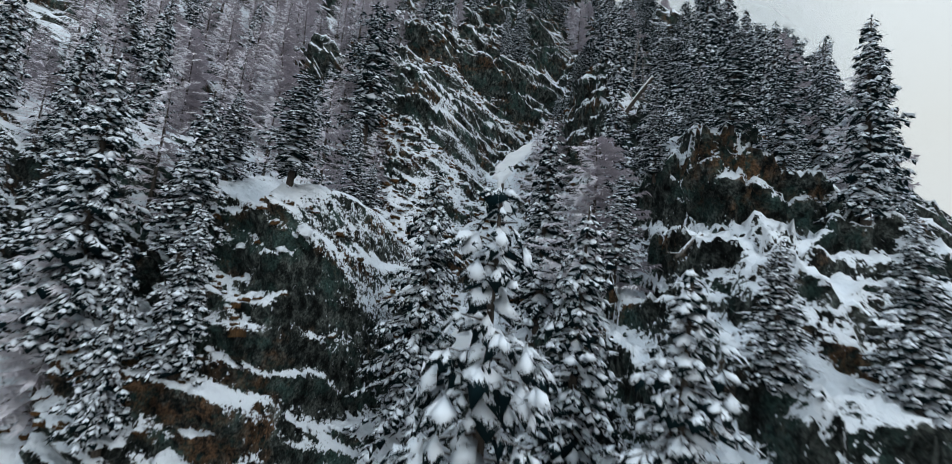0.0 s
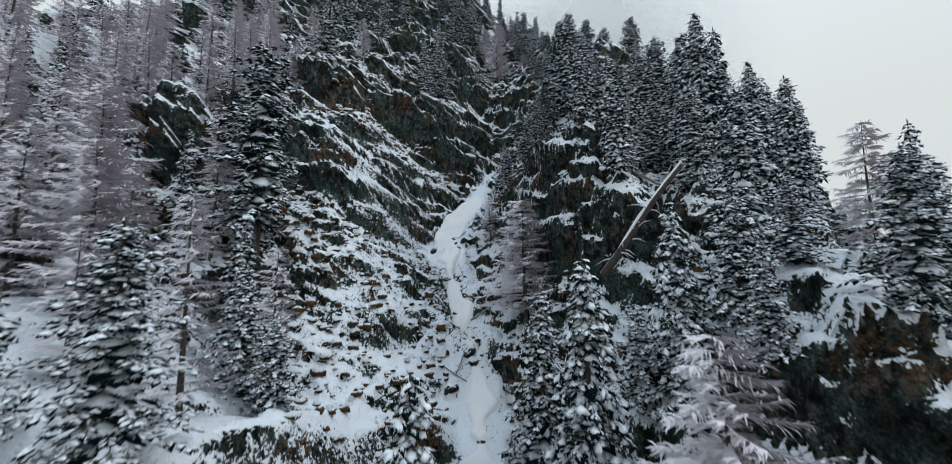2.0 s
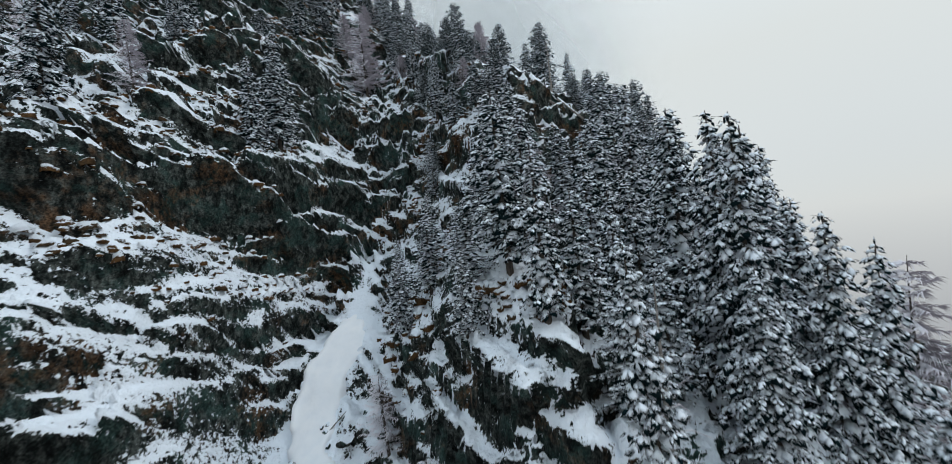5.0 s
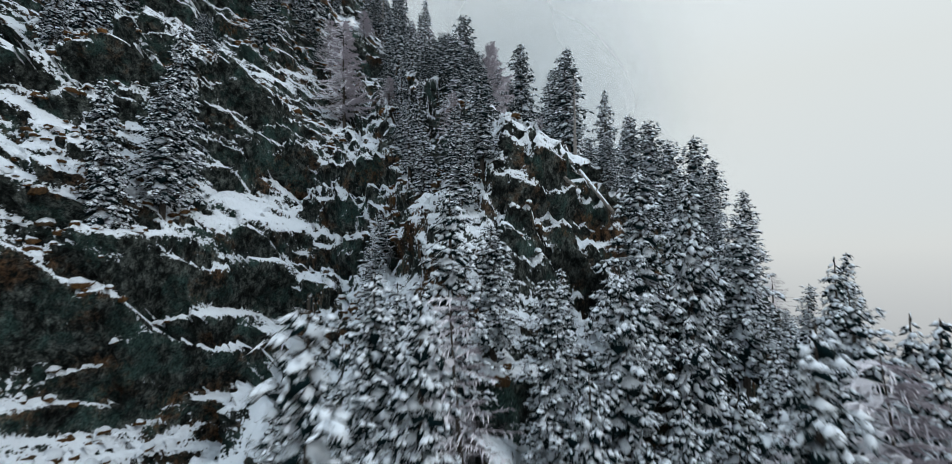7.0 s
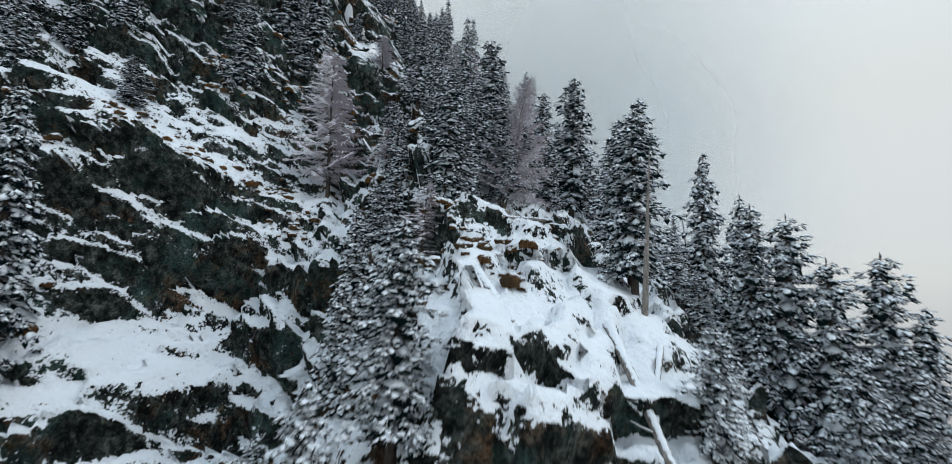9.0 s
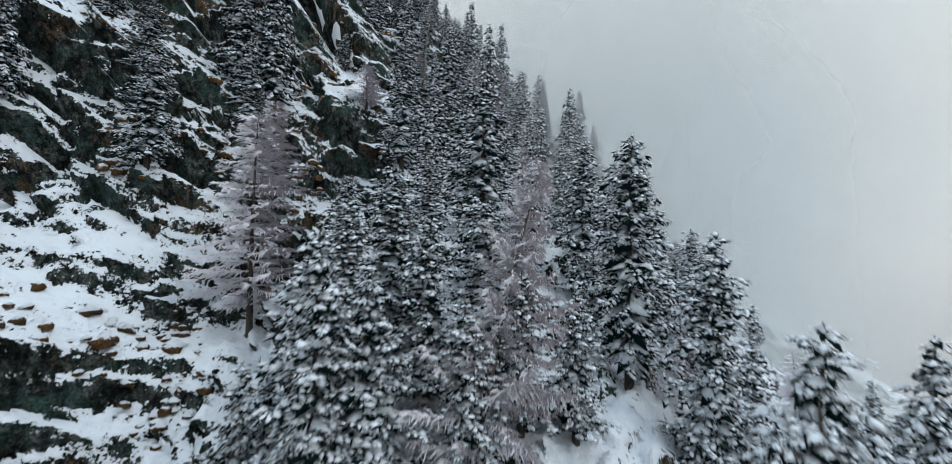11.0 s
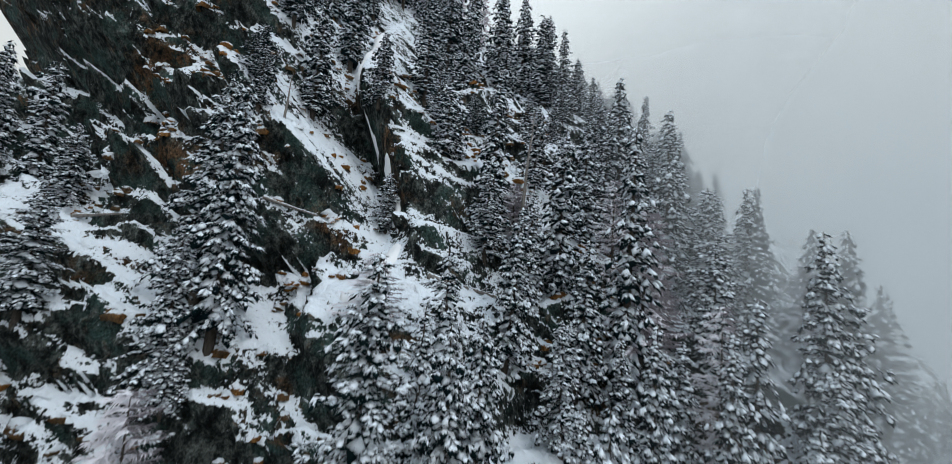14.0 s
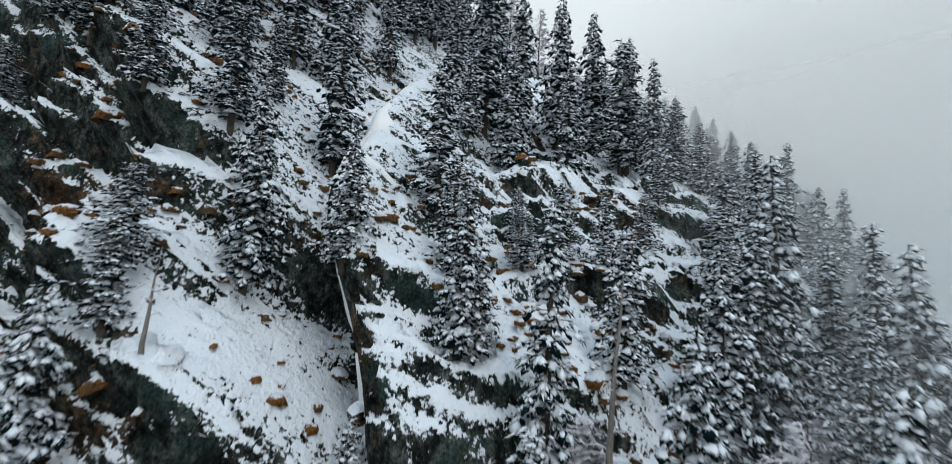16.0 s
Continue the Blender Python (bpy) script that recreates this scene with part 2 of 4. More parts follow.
def relief(u, v, smooth=False):
    """Height of the ground off the slope's mean plane."""
    side = u - gully_line(v) + 1.2 * fbm(u / 9, v / 9, 5)
    floor = gully_floor(v)
    cliff = np.interp(v, (-90, -67, -60, -50, -42, -37, -29, -21, -10, 0, 16, 32, 45, 62, 110), (3, 6, 13, 8, 12, 12, 15, 12, 8, 8, 5, 6, 11, 11, 9))
    foot = np.interp(v, (-90, -60, -45, -29, -10, 38, 48, 60), (4, 4.5, 9, 8, 7, 7, 4, 5))
    back = np.interp(v, (-60, 0, 25, 110), (0.35, 0.4, 0.6, 0.6))
    reach = np.interp(v, (-20, 30), (60, 32))
    left = cliff * ease((-side - 1.2) / foot) + back * np.minimum(np.maximum(-side - foot, 0), reach) - 0.5 * np.maximum(-side - foot - reach, 0)
    rise = np.interp(v, (-90, -55, -35, -22, 0, 8, 18, 30, 110), (10, 12, 11, 9, 9.5, 6, 2.5, 0.5, 0))
    crest = np.interp(v, (-90, -55, -35, -22, 0, 15, 30, 45, 110), (19, 17, 14, 13, 14, 9, 4, 1.5, 1.5))
    fall = np.interp(v, (-90, -30, 0, 15, 35, 48, 60, 110), (0.35, 0.6, 0.65, 0.55, 0.65, 0.95, 0.85, 0.8))
    beyond = np.maximum(side - crest, 0)
    right = rise * ease((side - 2.5) / (crest - 1.0)) - fall * beyond - 0.006 * np.minimum(beyond, 60) ** 2
    right = right - 3.0 * ease((side - 1) / 6) * ease((v - 42) / 12) - 3.0 * ease((side - 1) / 5) * ease((v - 52) / 8)
    brink = 80 - 9 * ease((side + 4) / 8)
    d = floor + np.where(side < 0, left, right) - (0.035 + 0.03 * ease((side + 4) / 8)) * np.clip(v - brink, 0, 30) ** 1.5 - 1.3 * np.maximum(v - brink - 30, 0)
    for at_u, at_v, span, lift in SWELLS:
        d = d + lift * np.exp(-((u - at_u) ** 2 + (v - at_v) ** 2) / span ** 2)
    face = ease((side - 3) / 3) * ease((25 - side) / 4)
    d = d + face * (0.8 * (ease((v + 7) / 4) - ease((v + 18) / 11)))
    wall = ease((-side - 1.5) / 2.5) * ease((side + 22) / 5)
    d = d + wall * (4.0 * (ease((v + 15) / 6) - ease((v + 26) / 11)) + 2.5 * (ease((v - 9) / 4) - ease(v / 9)))
    d = d + ease((-side - 1.5) / 2.5) * 4.5 * (ease((v - 42) / 4.5) - 0.4) * ease((v - 33) / 6) * ease((64 - v) / 12)
    knoll = ease((side - 11) / 2) * ease((24 - side) / 3)
    d = d + knoll * 2.6 * (ease((v + 54) / 3.5) - 0.5) * ease((v + 64) / 6) * ease((-40 - v) / 6)
    if smooth:
        return d
    width = np.interp(v, (-60, -30, -16, -11, 34, 40, 60), (0.8, 1.2, 0.5, -1.3, -1.3, 0.6, 1.3))
    rough = ease((np.abs(side) - width) / 2.0)
    lies = np.interp(v, (-76, -52, -46, -36, -30, -20, -17, -8, -4, 4, 8, 12, 15, 20, 24, 30, 33, 37, 42, 60), (0.6, 0.6, 1, 1, 0.6, 0.4, 0, 0, 0.3, 0.95, 0.4, 0.1, 1, 1, 0.4, 0.35, 0.6, 0.9, 0.1, 0.1))
    apron = lies * ease((side + 15) / 4) * ease((-side - 0.5) / 1.5)
    mound = ease((side - 10.5) / 3) * ease((22 - side) / 3) * ease((-53.5 - v) / 3)
    soft = np.maximum(ease(1.3 * fbm(u / 6, v / 6, 13, 4) + 0.05 + 0.6 * apron) * (0.1 + 0.82 * apron), 0.4 * mound)
    sheer = ease((side - 2) / 2) * ease((16 - side) / 3) * ease((10 - v) / 6) * (1 - mound)
    craggy = rough * (1 - soft) * (1 - 0.45 * sheer)
    level = (0.7126 * v + 0.7016 * d) * 1.41 + 0.55 * u
    bend_u, bend_v = u + 0.9 * fbm(u / 2.5, v / 2.5, 71, 3), level + 0.9 * fbm(u / 2.5, v / 2.5, 75, 3)
    d = d + rough * 2.0 * fbm(u / 11, v / 11, 21, 4) + 0.07 * fbm(u / 2.2, v / 2.2, 33, 3) + 0.3 * soft * fbm(u / 1.3, v / 1.3, 35, 3)
    d = d + craggy * (1.2 * facets(bend_u / 1.2, bend_v, 4.2, 81) + 0.62 * facets(bend_u / 1.1, bend_v, 1.9, 91)) + (0.35 * craggy + 0.65 * rough) * 0.34 * facets(bend_u, bend_v, 0.95, 101)
    for step, seed, share in ((4.6, 41, 0.5), (1.7, 51, 0.3)):
        phase = (level * 0.71 + 1.2 * step * fbm(u / (step * 2.2), v / (step * 2.2), seed, 3)) / step
        saw = np.abs((phase - np.floor(phase)) - 0.5) * 2
        d = d + craggy * share * step * 0.55 * (saw - 0.5)
    return d


def spaced(inner_from, inner_to, step, outer_from, outer_to):
    mid = list(np.arange(inner_from, inner_to, step))
    lo, hi, s = [], [], step
    at = inner_from
    while at > outer_from:
        s *= 1.12
        at -= s
        lo.append(at)
    at, s = mid[-1], step
    while at < outer_to:
        s *= 1.12
        at += s
        hi.append(at)
    return np.array(lo[::-1] + mid + hi)


def sheet(us, vs):
    u, v = np.meshgrid(us, vs)
    d = relief(u, v)
    return CENTRE + u[..., None] * ALONG + v[..., None] * UP + d[..., None] * OUT


def mesh_of(name, verts, faces, mat, smooth=True):
    me = bpy.data.meshes.new(name)
    me.from_pydata(np.asarray(verts, dtype=float).tolist(), [], np.asarray(faces).tolist() if isinstance(faces, np.ndarray) else faces)
    me.materials.append(mat)
    if smooth:
        me.polygons.foreach_set("use_smooth", np.ones(len(me.polygons), dtype=bool))
    me.update()
    return me


us, vs = spaced(-30, 34, 0.25, -400, 400), spaced(-76, 74, 0.25, -400, 330)
points = sheet(us, vs)
rows_n, cols_n = points.shape[:2]
k = np.arange(rows_n * cols_n).reshape(rows_n, cols_n)
quads = np.stack((k[:-1, :-1], k[:-1, 1:], k[1:, 1:], k[1:, :-1]), -1).reshape(-1, 4)
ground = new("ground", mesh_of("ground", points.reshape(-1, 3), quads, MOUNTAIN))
tagged(ground, "steep dark schist mountainside with snow on its ledges and gully", "mountainside", kind="structure")




# the snow that fills the gully, smooth over the buried blocks
SNOWFIELD, _t, _b = material("drifted_snow")
_n = grain(_t, place(_t), 0.9, 5.0, 0.55)
link(_t, mixed(_t, ramp(_t, _n, [(0.3, 0.0), (0.7, 1.0)]), (0.76, 0.79, 0.83), (0.84, 0.85, 0.87)), _b.inputs["Base Color"])
_b.inputs["Roughness"].default_value = 0.7
bumped(_t, _b, _n, 0.12, 0.6)
side, v = np.meshgrid(np.linspace(-4.5, 4.5, 37), np.arange(-80, 74, 0.3))
u = gully_line(v) + side
real_side = side + 1.2 * fbm(u / 9, v / 9, 5)
width = np.interp(v, (-80, -62, -57, -50, -42, -34, -28, -24, -20, -17, -13, 34, 40, 48, 60, 64, 68), (-2.5, -0.8, 1.3, 0.9, 0.3, 0.3, 1.2, 2.0, 1.2, -0.5, -4.0, -4.0, 0.1, 0.4, 0.8, 0.4, -3.0))
width = width + 1.8 * np.clip((width + 1.5) / 2, 0.2, 1) * fbm(u / 2.4, v / 2.4, 15, 4)
d = relief(u, v, True) + 0.22 + 0.3 * fbm(u / 2.2, v / 2.2, 17, 4) - (3.6 + 1.3 * np.clip(-width - 0.5, 0, 3)) * ease((np.abs(real_side) - width) / 1.7) - 0.8 * ease((np.abs(side) - 3.6) / 0.9)
points = CENTRE + u[..., None] * ALONG + v[..., None] * UP + d[..., None] * OUT
k = np.arange(side.size).reshape(side.shape)
quads = np.stack((k[:-1, :-1], k[:-1, 1:], k[1:, 1:], k[1:, :-1]), -1).reshape(-1, 4)
drift = new("snow_drift", mesh_of("snow_drift", points.reshape(-1, 3), quads, SNOWFIELD))
tagged(drift, "smooth white snow drift filling the rocky gully", "snow", kind="structure")
bpy.context.view_layer.update()


def uv_of(x, y, z):
    q = np.array((x, y, z)) - CENTRE
    return q @ ALONG, q @ UP


def ground_under(x, y):
    """Height of the ground below a place in the plan."""
    return ground.ray_cast((x, y, 600), (0, 0, -1))[1][2]


# ---- trees ----
def tube(verts, faces, path, radii, sides=5):
    """A tapered tube along a path, joined to verts and faces."""
    base = len(verts)
    for i, (p, r) in enumerate(zip(path, radii)):
        ahead = np.subtract(path[min(i + 1, len(path) - 1)], path[max(i - 1, 0)])
        ahead = ahead / (np.linalg.norm(ahead) + 1e-9)
        a = np.cross(ahead, (0.31, 0.95, 0.05) if abs(ahead[2]) > 0.8 else (0, 0, 1))
        a /= np.linalg.norm(a) + 1e-9
        b = np.cross(ahead, a)
        for s in range(sides):
            w = 2 * math.pi * s / sides
            verts.append(np.asarray(p) + r * (math.cos(w) * a + math.sin(w) * b))
    for i in range(len(path) - 1):
        for s in range(sides):
            n = (s + 1) % sides
            faces.append((base + i * sides + s, base + i * sides + n, base + (i + 1) * sides + n, base + (i + 1) * sides + s))


def clump(verts, faces, start, way, length, width, fringe, rng):
    """A snow-bent bough end: a lumpy tongue that droops, with needles round its rim."""
    way = way / np.linalg.norm(way)
    flat = math.hypot(way[0], way[1]) + 1e-6
    sx, sy = way[1] / flat, -way[0] / flat
    w = width * rng.uniform(0.75, 1.3)
    h = w * rng.uniform(0.5, 0.85)
    f, sag, base = length * rng.uniform(0.4, 0.62), rng.uniform(0.1, 0.35) * length, len(verts)
    mx, my, mz = start[0] + way[0] * f, start[1] + way[1] * f, start[2] + way[2] * f - 0.3 * sag
    verts.append(tuple(start))
    for a, z in ((-1.0, -0.25), (rng.uniform(-0.4, 0.4), 1.0), (1.0, -0.2), (rng.uniform(-0.3, 0.3), -0.7)):
        k, g = a * w * rng.uniform(0.7, 1.25), rng.uniform(-0.5, 0.5) * w
        verts.append((mx + sx * k + way[0] * g, my + sy * k + way[1] * g, mz + z * h * rng.uniform(0.7, 1.25)))
    verts.append((start[0] + way[0] * length, start[1] + way[1] * length, start[2] + way[2] * length - sag))
    for k in range(4):
        n = (k + 1) % 4
        faces.append((base, base + 1 + n, base + 1 + k))
        faces.append((base + 1 + k, base + 1 + n, base + 5))
    for k in range(fringe):
        hand, on = rng.choice((-1, 1)), rng.uniform(-0.6, 1.3) * w
        rx, ry, rz = mx + sx * hand * w * 0.6 + way[0] * on, my + sy * hand * w * 0.6 + way[1] * on, mz - 0.2 * h
        out, ahead, fall, ln = hand * rng.uniform(0.2, 1.0), rng.uniform(0.3, 1.2), rng.uniform(-0.8, 0.5), rng.uniform(0.9, 1.7) * width
        t = 0.13 * width
        o = len(verts)
        verts.extend(((rx - way[0] * t, ry - way[1] * t, rz - t), (rx + way[0] * t, ry + way[1] * t, rz + t),
                      (rx + (sx * out + way[0] * ahead) * ln, ry + (sy * out + way[1] * ahead) * ln, rz + fall * ln)))
        faces.append((o, o + 1, o + 2))


def trunk_path(height, rng, bend=0.15, steps=8):
    ax, ay = rng.uniform(-bend, bend), rng.uniform(-bend, bend)
    return [np.array((ax * math.sin(3 * i / steps) * i / steps, ay * math.sin(2.4 * i / steps), -0.8 + (height + 0.8) * i / steps)) for i in range(steps + 1)]


def on_trunk(path, z):
    zs = [p[2] for p in path]
    return np.array((np.interp(z, zs, [p[0] for p in path]), np.interp(z, zs, [p[1] for p in path]), z))


def conifer(kind, seed, height, radius, whorl, spray, size, fringe):
    """Meshes of a snowy spruce or pine: trunk, limbs, needles."""
    rng = random.Random(seed)
    path = trunk_path(height, rng)
    tv, tf, lv, lf, nv, nf = [], [], [], [], [], []
    r0 = 0.016 * height + 0.04
    tube(tv, tf, path, [r0 * (1 - 0.93 * i / 8) for i in range(9)], 8)
    z = height * (0.10 if kind == "spruce" else 0.14)
    gap_at = rng.uniform(0, 6.28)
    while z < height * 0.985:
        t = z / height
        if kind == "spruce":
            reach = radius * (0.05 + 0.95 * (1 - t) ** 0.95) * min(1.0, 0.6 + 2.2 * t)
        else:
            reach = radius * (0.06 + 0.94 * min(1.0, 1.5 * (1 - t)) ** 0.75) * min(1.0, 0.6 + 1.6 * t)
        count = max(3, int(round((5.4 if t < 0.8 else 4) * rng.uniform(0.75, 1.2))))
        turn = rng.uniform(0, 6.28)
        for b in range(3):
            a = turn + 0.5 + 2.1 * b
            d = np.array((math.cos(a), math.sin(a), rng.uniform(-0.9, -0.2)))
            clump(nv, nf, on_trunk(path, z + rng.uniform(-0.2, 0.2)), d, 0.25 + 0.42 * reach, 0.1 + 0.16 * reach, 1, rng)
        for b in range(count):
            a = turn + 6.283 * b / count + rng.uniform(-0.35, 0.35)
            lack = 0.62 if math.cos(a - gap_at) > 0.75 and t < 0.6 else 1.0
            length = reach * lack * rng.choice((rng.uniform(0.35, 0.7), rng.uniform(0.75, 1.2), rng.uniform(0.75, 1.2)))
            if length < 0.12:
                continue
            flat = np.array((math.cos(a), math.sin(a), 0))
            rise = (0.25 if kind == "spruce" else 0.45) * (2 * t - 0.75) + rng.uniform(-0.12, 0.1)
            droop = (0.42 if kind == "spruce" else 0.26) * (1.15 - t)
            root = on_trunk(path, z + rng.uniform(-0.5, 0.5) * whorl)

            def along(s):
                return root + flat * length * s + np.array((0, 0, length * (rise * s - droop * s * s)))

            tube(lv, lf, [along(0), along(0.85)], [0.024 + 0.012 * length, 0.01], 3)
            n = max(1, int(round(length / spray)))
            for i in range(n):
                s = 1.0 - 0.78 * (i + rng.random() * 0.5) / n
                hands = (0,) if length < 0.3 else (0, -1, 1) if i == 0 else (-1, 1) if rng.random() < 0.8 else (rng.choice((-1, 1)),)
                for hand in hands:
                    spread = hand * rng.uniform(0.5, 1.15) + rng.uniform(-0.2, 0.2)
                    dip = rng.uniform(-1.7, -0.35) if kind == "spruce" else rng.uniform(-1.2, 0.35)
                    d = np.array((math.cos(a + spread), math.sin(a + spread), dip))
                    big = size * rng.uniform(0.6, 1.3) * (0.6 + 0.4 * min(1, length))
                    at = along(min(s, 1.0) - 0.1) + np.array((0, 0, rng.uniform(-0.05, 0.05)))
                    clump(nv, nf, at, d, big, big * rng.uniform(0.25, 0.38), fringe, rng)
        z += whorl * rng.uniform(0.75, 1.25) * (1.0 if t < 0.75 else 0.7)
    clump(nv, nf, np.array((path[-1][0], path[-1][1], height - 0.5)), np.array((0.1, 0.05, 1.0)), 0.7, 0.06, fringe, rng)
    return tv, tf, lv, lf, nv, nf


def larch(seed, height, radius, whorl, twigs):
    """Meshes of a leafless, rime-covered larch: trunk, limbs, twigs."""
    rng = random.Random(seed)
    path = trunk_path(height, rng, 0.3)
    tv, tf, lv, lf, nv, nf = [], [], [], [], [], []
    r0 = 0.013 * height + 0.03
    tube(tv, tf, path, [r0 * (1 - 0.94 * i / 8) for i in range(9)], 7)
    z = height * 0.12
    while z < height * 0.98:
        t = z / height
        reach = radius * (0.1 + 0.9 * (1 - t) ** 0.75) * min(1.0, 0.5 + 2.5 * t)
        turn = rng.uniform(0, 6.28)
        for b in range(rng.choice((3, 4, 4, 5))):
            a = turn + 6.283 * b / 4 + rng.uniform(-0.5, 0.5)
            length = reach * rng.uniform(0.5, 1.2)
            flat = np.array((math.cos(a), math.sin(a), 0))
            rise, droop = rng.uniform(-0.05, 0.3), rng.uniform(0.15, 0.45)
            root = on_trunk(path, z)

            def along(s):
                return root + flat * length * s + np.array((0, 0, length * (rise * s - droop * s * s + 0.18 * s ** 4)))

            tube(lv, lf, [along(s) for s in (0, 0.35, 0.7, 1)], [0.022 + 0.008 * length, 0.020, 0.013, 0.005], 3)
            for i in range(int(length * twigs) + 2):
                s = 0.12 + 0.88 * rng.random()
                p = along(s)
                w = a + rng.choice((-1, 1)) * rng.uniform(0.3, 1.3)
                d = np.array((math.cos(w), math.sin(w), rng.uniform(-0.75, 0.25)))
                ln = rng.uniform(0.3, 0.9) * (0.5 + 0.5 * (1 - s))
                side = np.cross(d, (0, 0, 1.0)) * 0.021 + np.array((0, 0, 0.021))
                q, e = p + d * ln * 0.55 + np.array((0, 0, 0.03)), p + d * ln - np.array((0, 0, 0.08 * ln))
                base = len(nv)
                nv.extend((p + side, p - side, q + side, q - side, e))
                nf.extend(((base, base + 1, base + 3, base + 2), (base + 2, base + 3, base + 4)))
        z += whorl * rng.uniform(0.7, 1.3)
    return tv, tf, lv, lf, nv, nf


def kit(name, made, needles, label):
    """The shared meshes of one kind of tree: its trunk, and its crown of limbs and sprays."""
    tv, tf, lv, lf, nv, nf = made
    crown = mesh_of("crown", lv + nv, lf + [tuple(i + len(lv) for i in f) for f in nf], BARK if needles is not FROSTED else FROSTED, needles is not FROSTED)
    crown.materials.append(needles)
    which = np.ones(len(crown.polygons), dtype=np.int32)
    which[:len(lf)] = 0
    crown.polygons.foreach_set("material_index", which)
    return name, label, (mesh_of("trunk", tv, tf, BARK), crown)


def tree(parts, x, y, height, native, turn, lean=0.0, wide=1.0, group="", label=""):
    name, own, meshes = parts
    top = new(name)
    s = height / native
    girth = wide * (0.35 + 0.65 * s)
    top.matrix_world = pose(x, y, ground_under(x, y) - 0.15, lean * math.cos(turn), lean * math.sin(turn), math.degrees(turn)) @ Matrix.Diagonal((girth, girth, s, 1))
    for me in meshes:
        new(me.name.split(".")[0], me).parent = top
    return tagged(top, label or own, "tree", group)


LABELS = {
    "spruce": "tall spruce tree, its drooping boughs loaded with fresh snow",
    "pine": "dense dark stone pine with clumped snowy needles",
    "larch": "bare larch tree whose twigs are white with rime",
}
NEAR, FAR, HIGH = {}, {}, {}
NEAR["spruce"] = [kit("spruce_tree", conifer("spruce", 10 + i, 12, 2.2 + 0.3 * i, 0.35, 0.34, 0.42, 5), SPRUCE_NEEDLES, LABELS["spruce"]) for i in (0, 2)]
NEAR["pine"] = [kit("pine_tree", conifer("pine", 20 + i, 12, 2.0 + 0.3 * i, 0.36, 0.34, 0.40, 5), PINE_NEEDLES, LABELS["pine"]) for i in (0, 2)]
NEAR["larch"] = [kit("larch_tree", larch(30 + i, 12, 3.6, 0.40, 34), FROSTED, LABELS["larch"]) for i in range(2)]
lean_spruces = [conifer("spruce", 40 + i, 12, 2.1 + 0.3 * i, 0.46, 0.48, 0.48, 3) for i in (0, 2)]
lean_pines = [conifer("pine", 50 + i, 12, 2.0 + 0.3 * i, 0.48, 0.48, 0.46, 3) for i in range(2)]
FAR["spruce"] = [kit("spruce_tree", made, SPRUCE_NEEDLES, LABELS["spruce"]) for made in lean_spruces]
FAR["pine"] = [kit("pine_tree", made, PINE_NEEDLES, LABELS["pine"]) for made in lean_pines]
HIGH["spruce"] = [kit("spruce_tree", made, PALER_SNOWY_NEEDLES, "slender pale spruce tree buried in heavy fresh snow") for made in lean_spruces]
HIGH["pine"] = [kit("pine_tree", made, PALER_SNOWY_NEEDLES, "pale stone pine with boughs buried in heavy fresh snow") for made in lean_pines]
FAR["larch"] = [kit("larch_tree", larch(60, 12, 3.2, 0.5, 18), FROSTED, LABELS["larch"])]

# the trees that stand out: plan x and y, height of the tip, kind
KINDS = {"s": "spruce", "p": "pine", "l": "larch"}
GULLY_MOUTH = [
    (-11.8, 25.5, 42, "p"), (-11.4, 35.8, 41.3, "s"), (-9.4, 34.6, 38.6, "s"), (-2.8, 26.1, 36.8, "s"), (-13.8, 21, 32.5, "s"),
    (-16.9, 27.4, 40.8, "s"), (-27.6, 36.5, 50, "l"), (-21.9, 40.8, 53.2, "l"), (-31.9, 46.5, 56.6, "l"), (4.1, 27.5, 41.2, "s"),
    (4.4, 34.2, 39.8, "s"), (5.4, 22, 38.4, "l"), (-12.7, 42, 57.5, "p"),
]
LOWER_BUTTRESS = [
    (16.8, 18.8, 44.3, "s"), (6, 40.9, 46.6, "l"), (9.4, 23.8, 41.4, "s"), (9.9, 25.6, 44.2, "s"), (8, 26.6, 43.3, "s"),
    (12.2, 25, 42.4, "s"), (11.9, 20.9, 44.1, "p"), (15.6, 22.4, 44.2, "p"), (14.5, 29.8, 50.5, "p"), (16, 34.6, 53.6, "s"),
    (12.4, 37.7, 53, "p"), (23.8, 37, 56, "s"), (22.6, 33.8, 54, "s"), (19.5, 38, 60.6, "s"), (31.7, 35.5, 52.3, "l"),
    (28.8, 31.2, 50.3, "s"), (21.2, 41.4, 62, "p"), (9.7, 45.4, 58, "p"), (8.3, 53.9, 55.2, "s"), (10, 58.6, 56.8, "s"),
    (24.8, 50.4, 67.5, "p"), (26.8, 49.6, 67, "s"), (18.1, 36.3, 59.9, "s"), (20.3, 37.2, 59.7, "s"), (20.5, 34.6, 55.3, "s"),
]
MIDDLE_WALL = [
    (20.4, 57.4, 73.9, "p"), (18.6, 56.2, 70.5, "s"), (17.5, 50.3, 64.8, "p"), (18.2, 47.6, 62.8, "p"), (20.7, 47, 63.2, "p"),
    (12.5, 47.3, 63.2, "p"), (20.6, 82.8, 80.6, "l"), (20, 96.4, 98.4, "l"), (3.2, 71.4, 80.8, "s"), (0.7, 66.3, 74.2, "s"),
    (2.9, 69, 76, "p"), (3, 81.5, 85.7, "p"), (21, 85.2, 87, "p"), (22, 82.6, 84.4, "p"), (19.9, 74.1, 77.6, "s"),
    (14.9, 90, 92.9, "l"), (16, 84.8, 90.4, "l"),
]
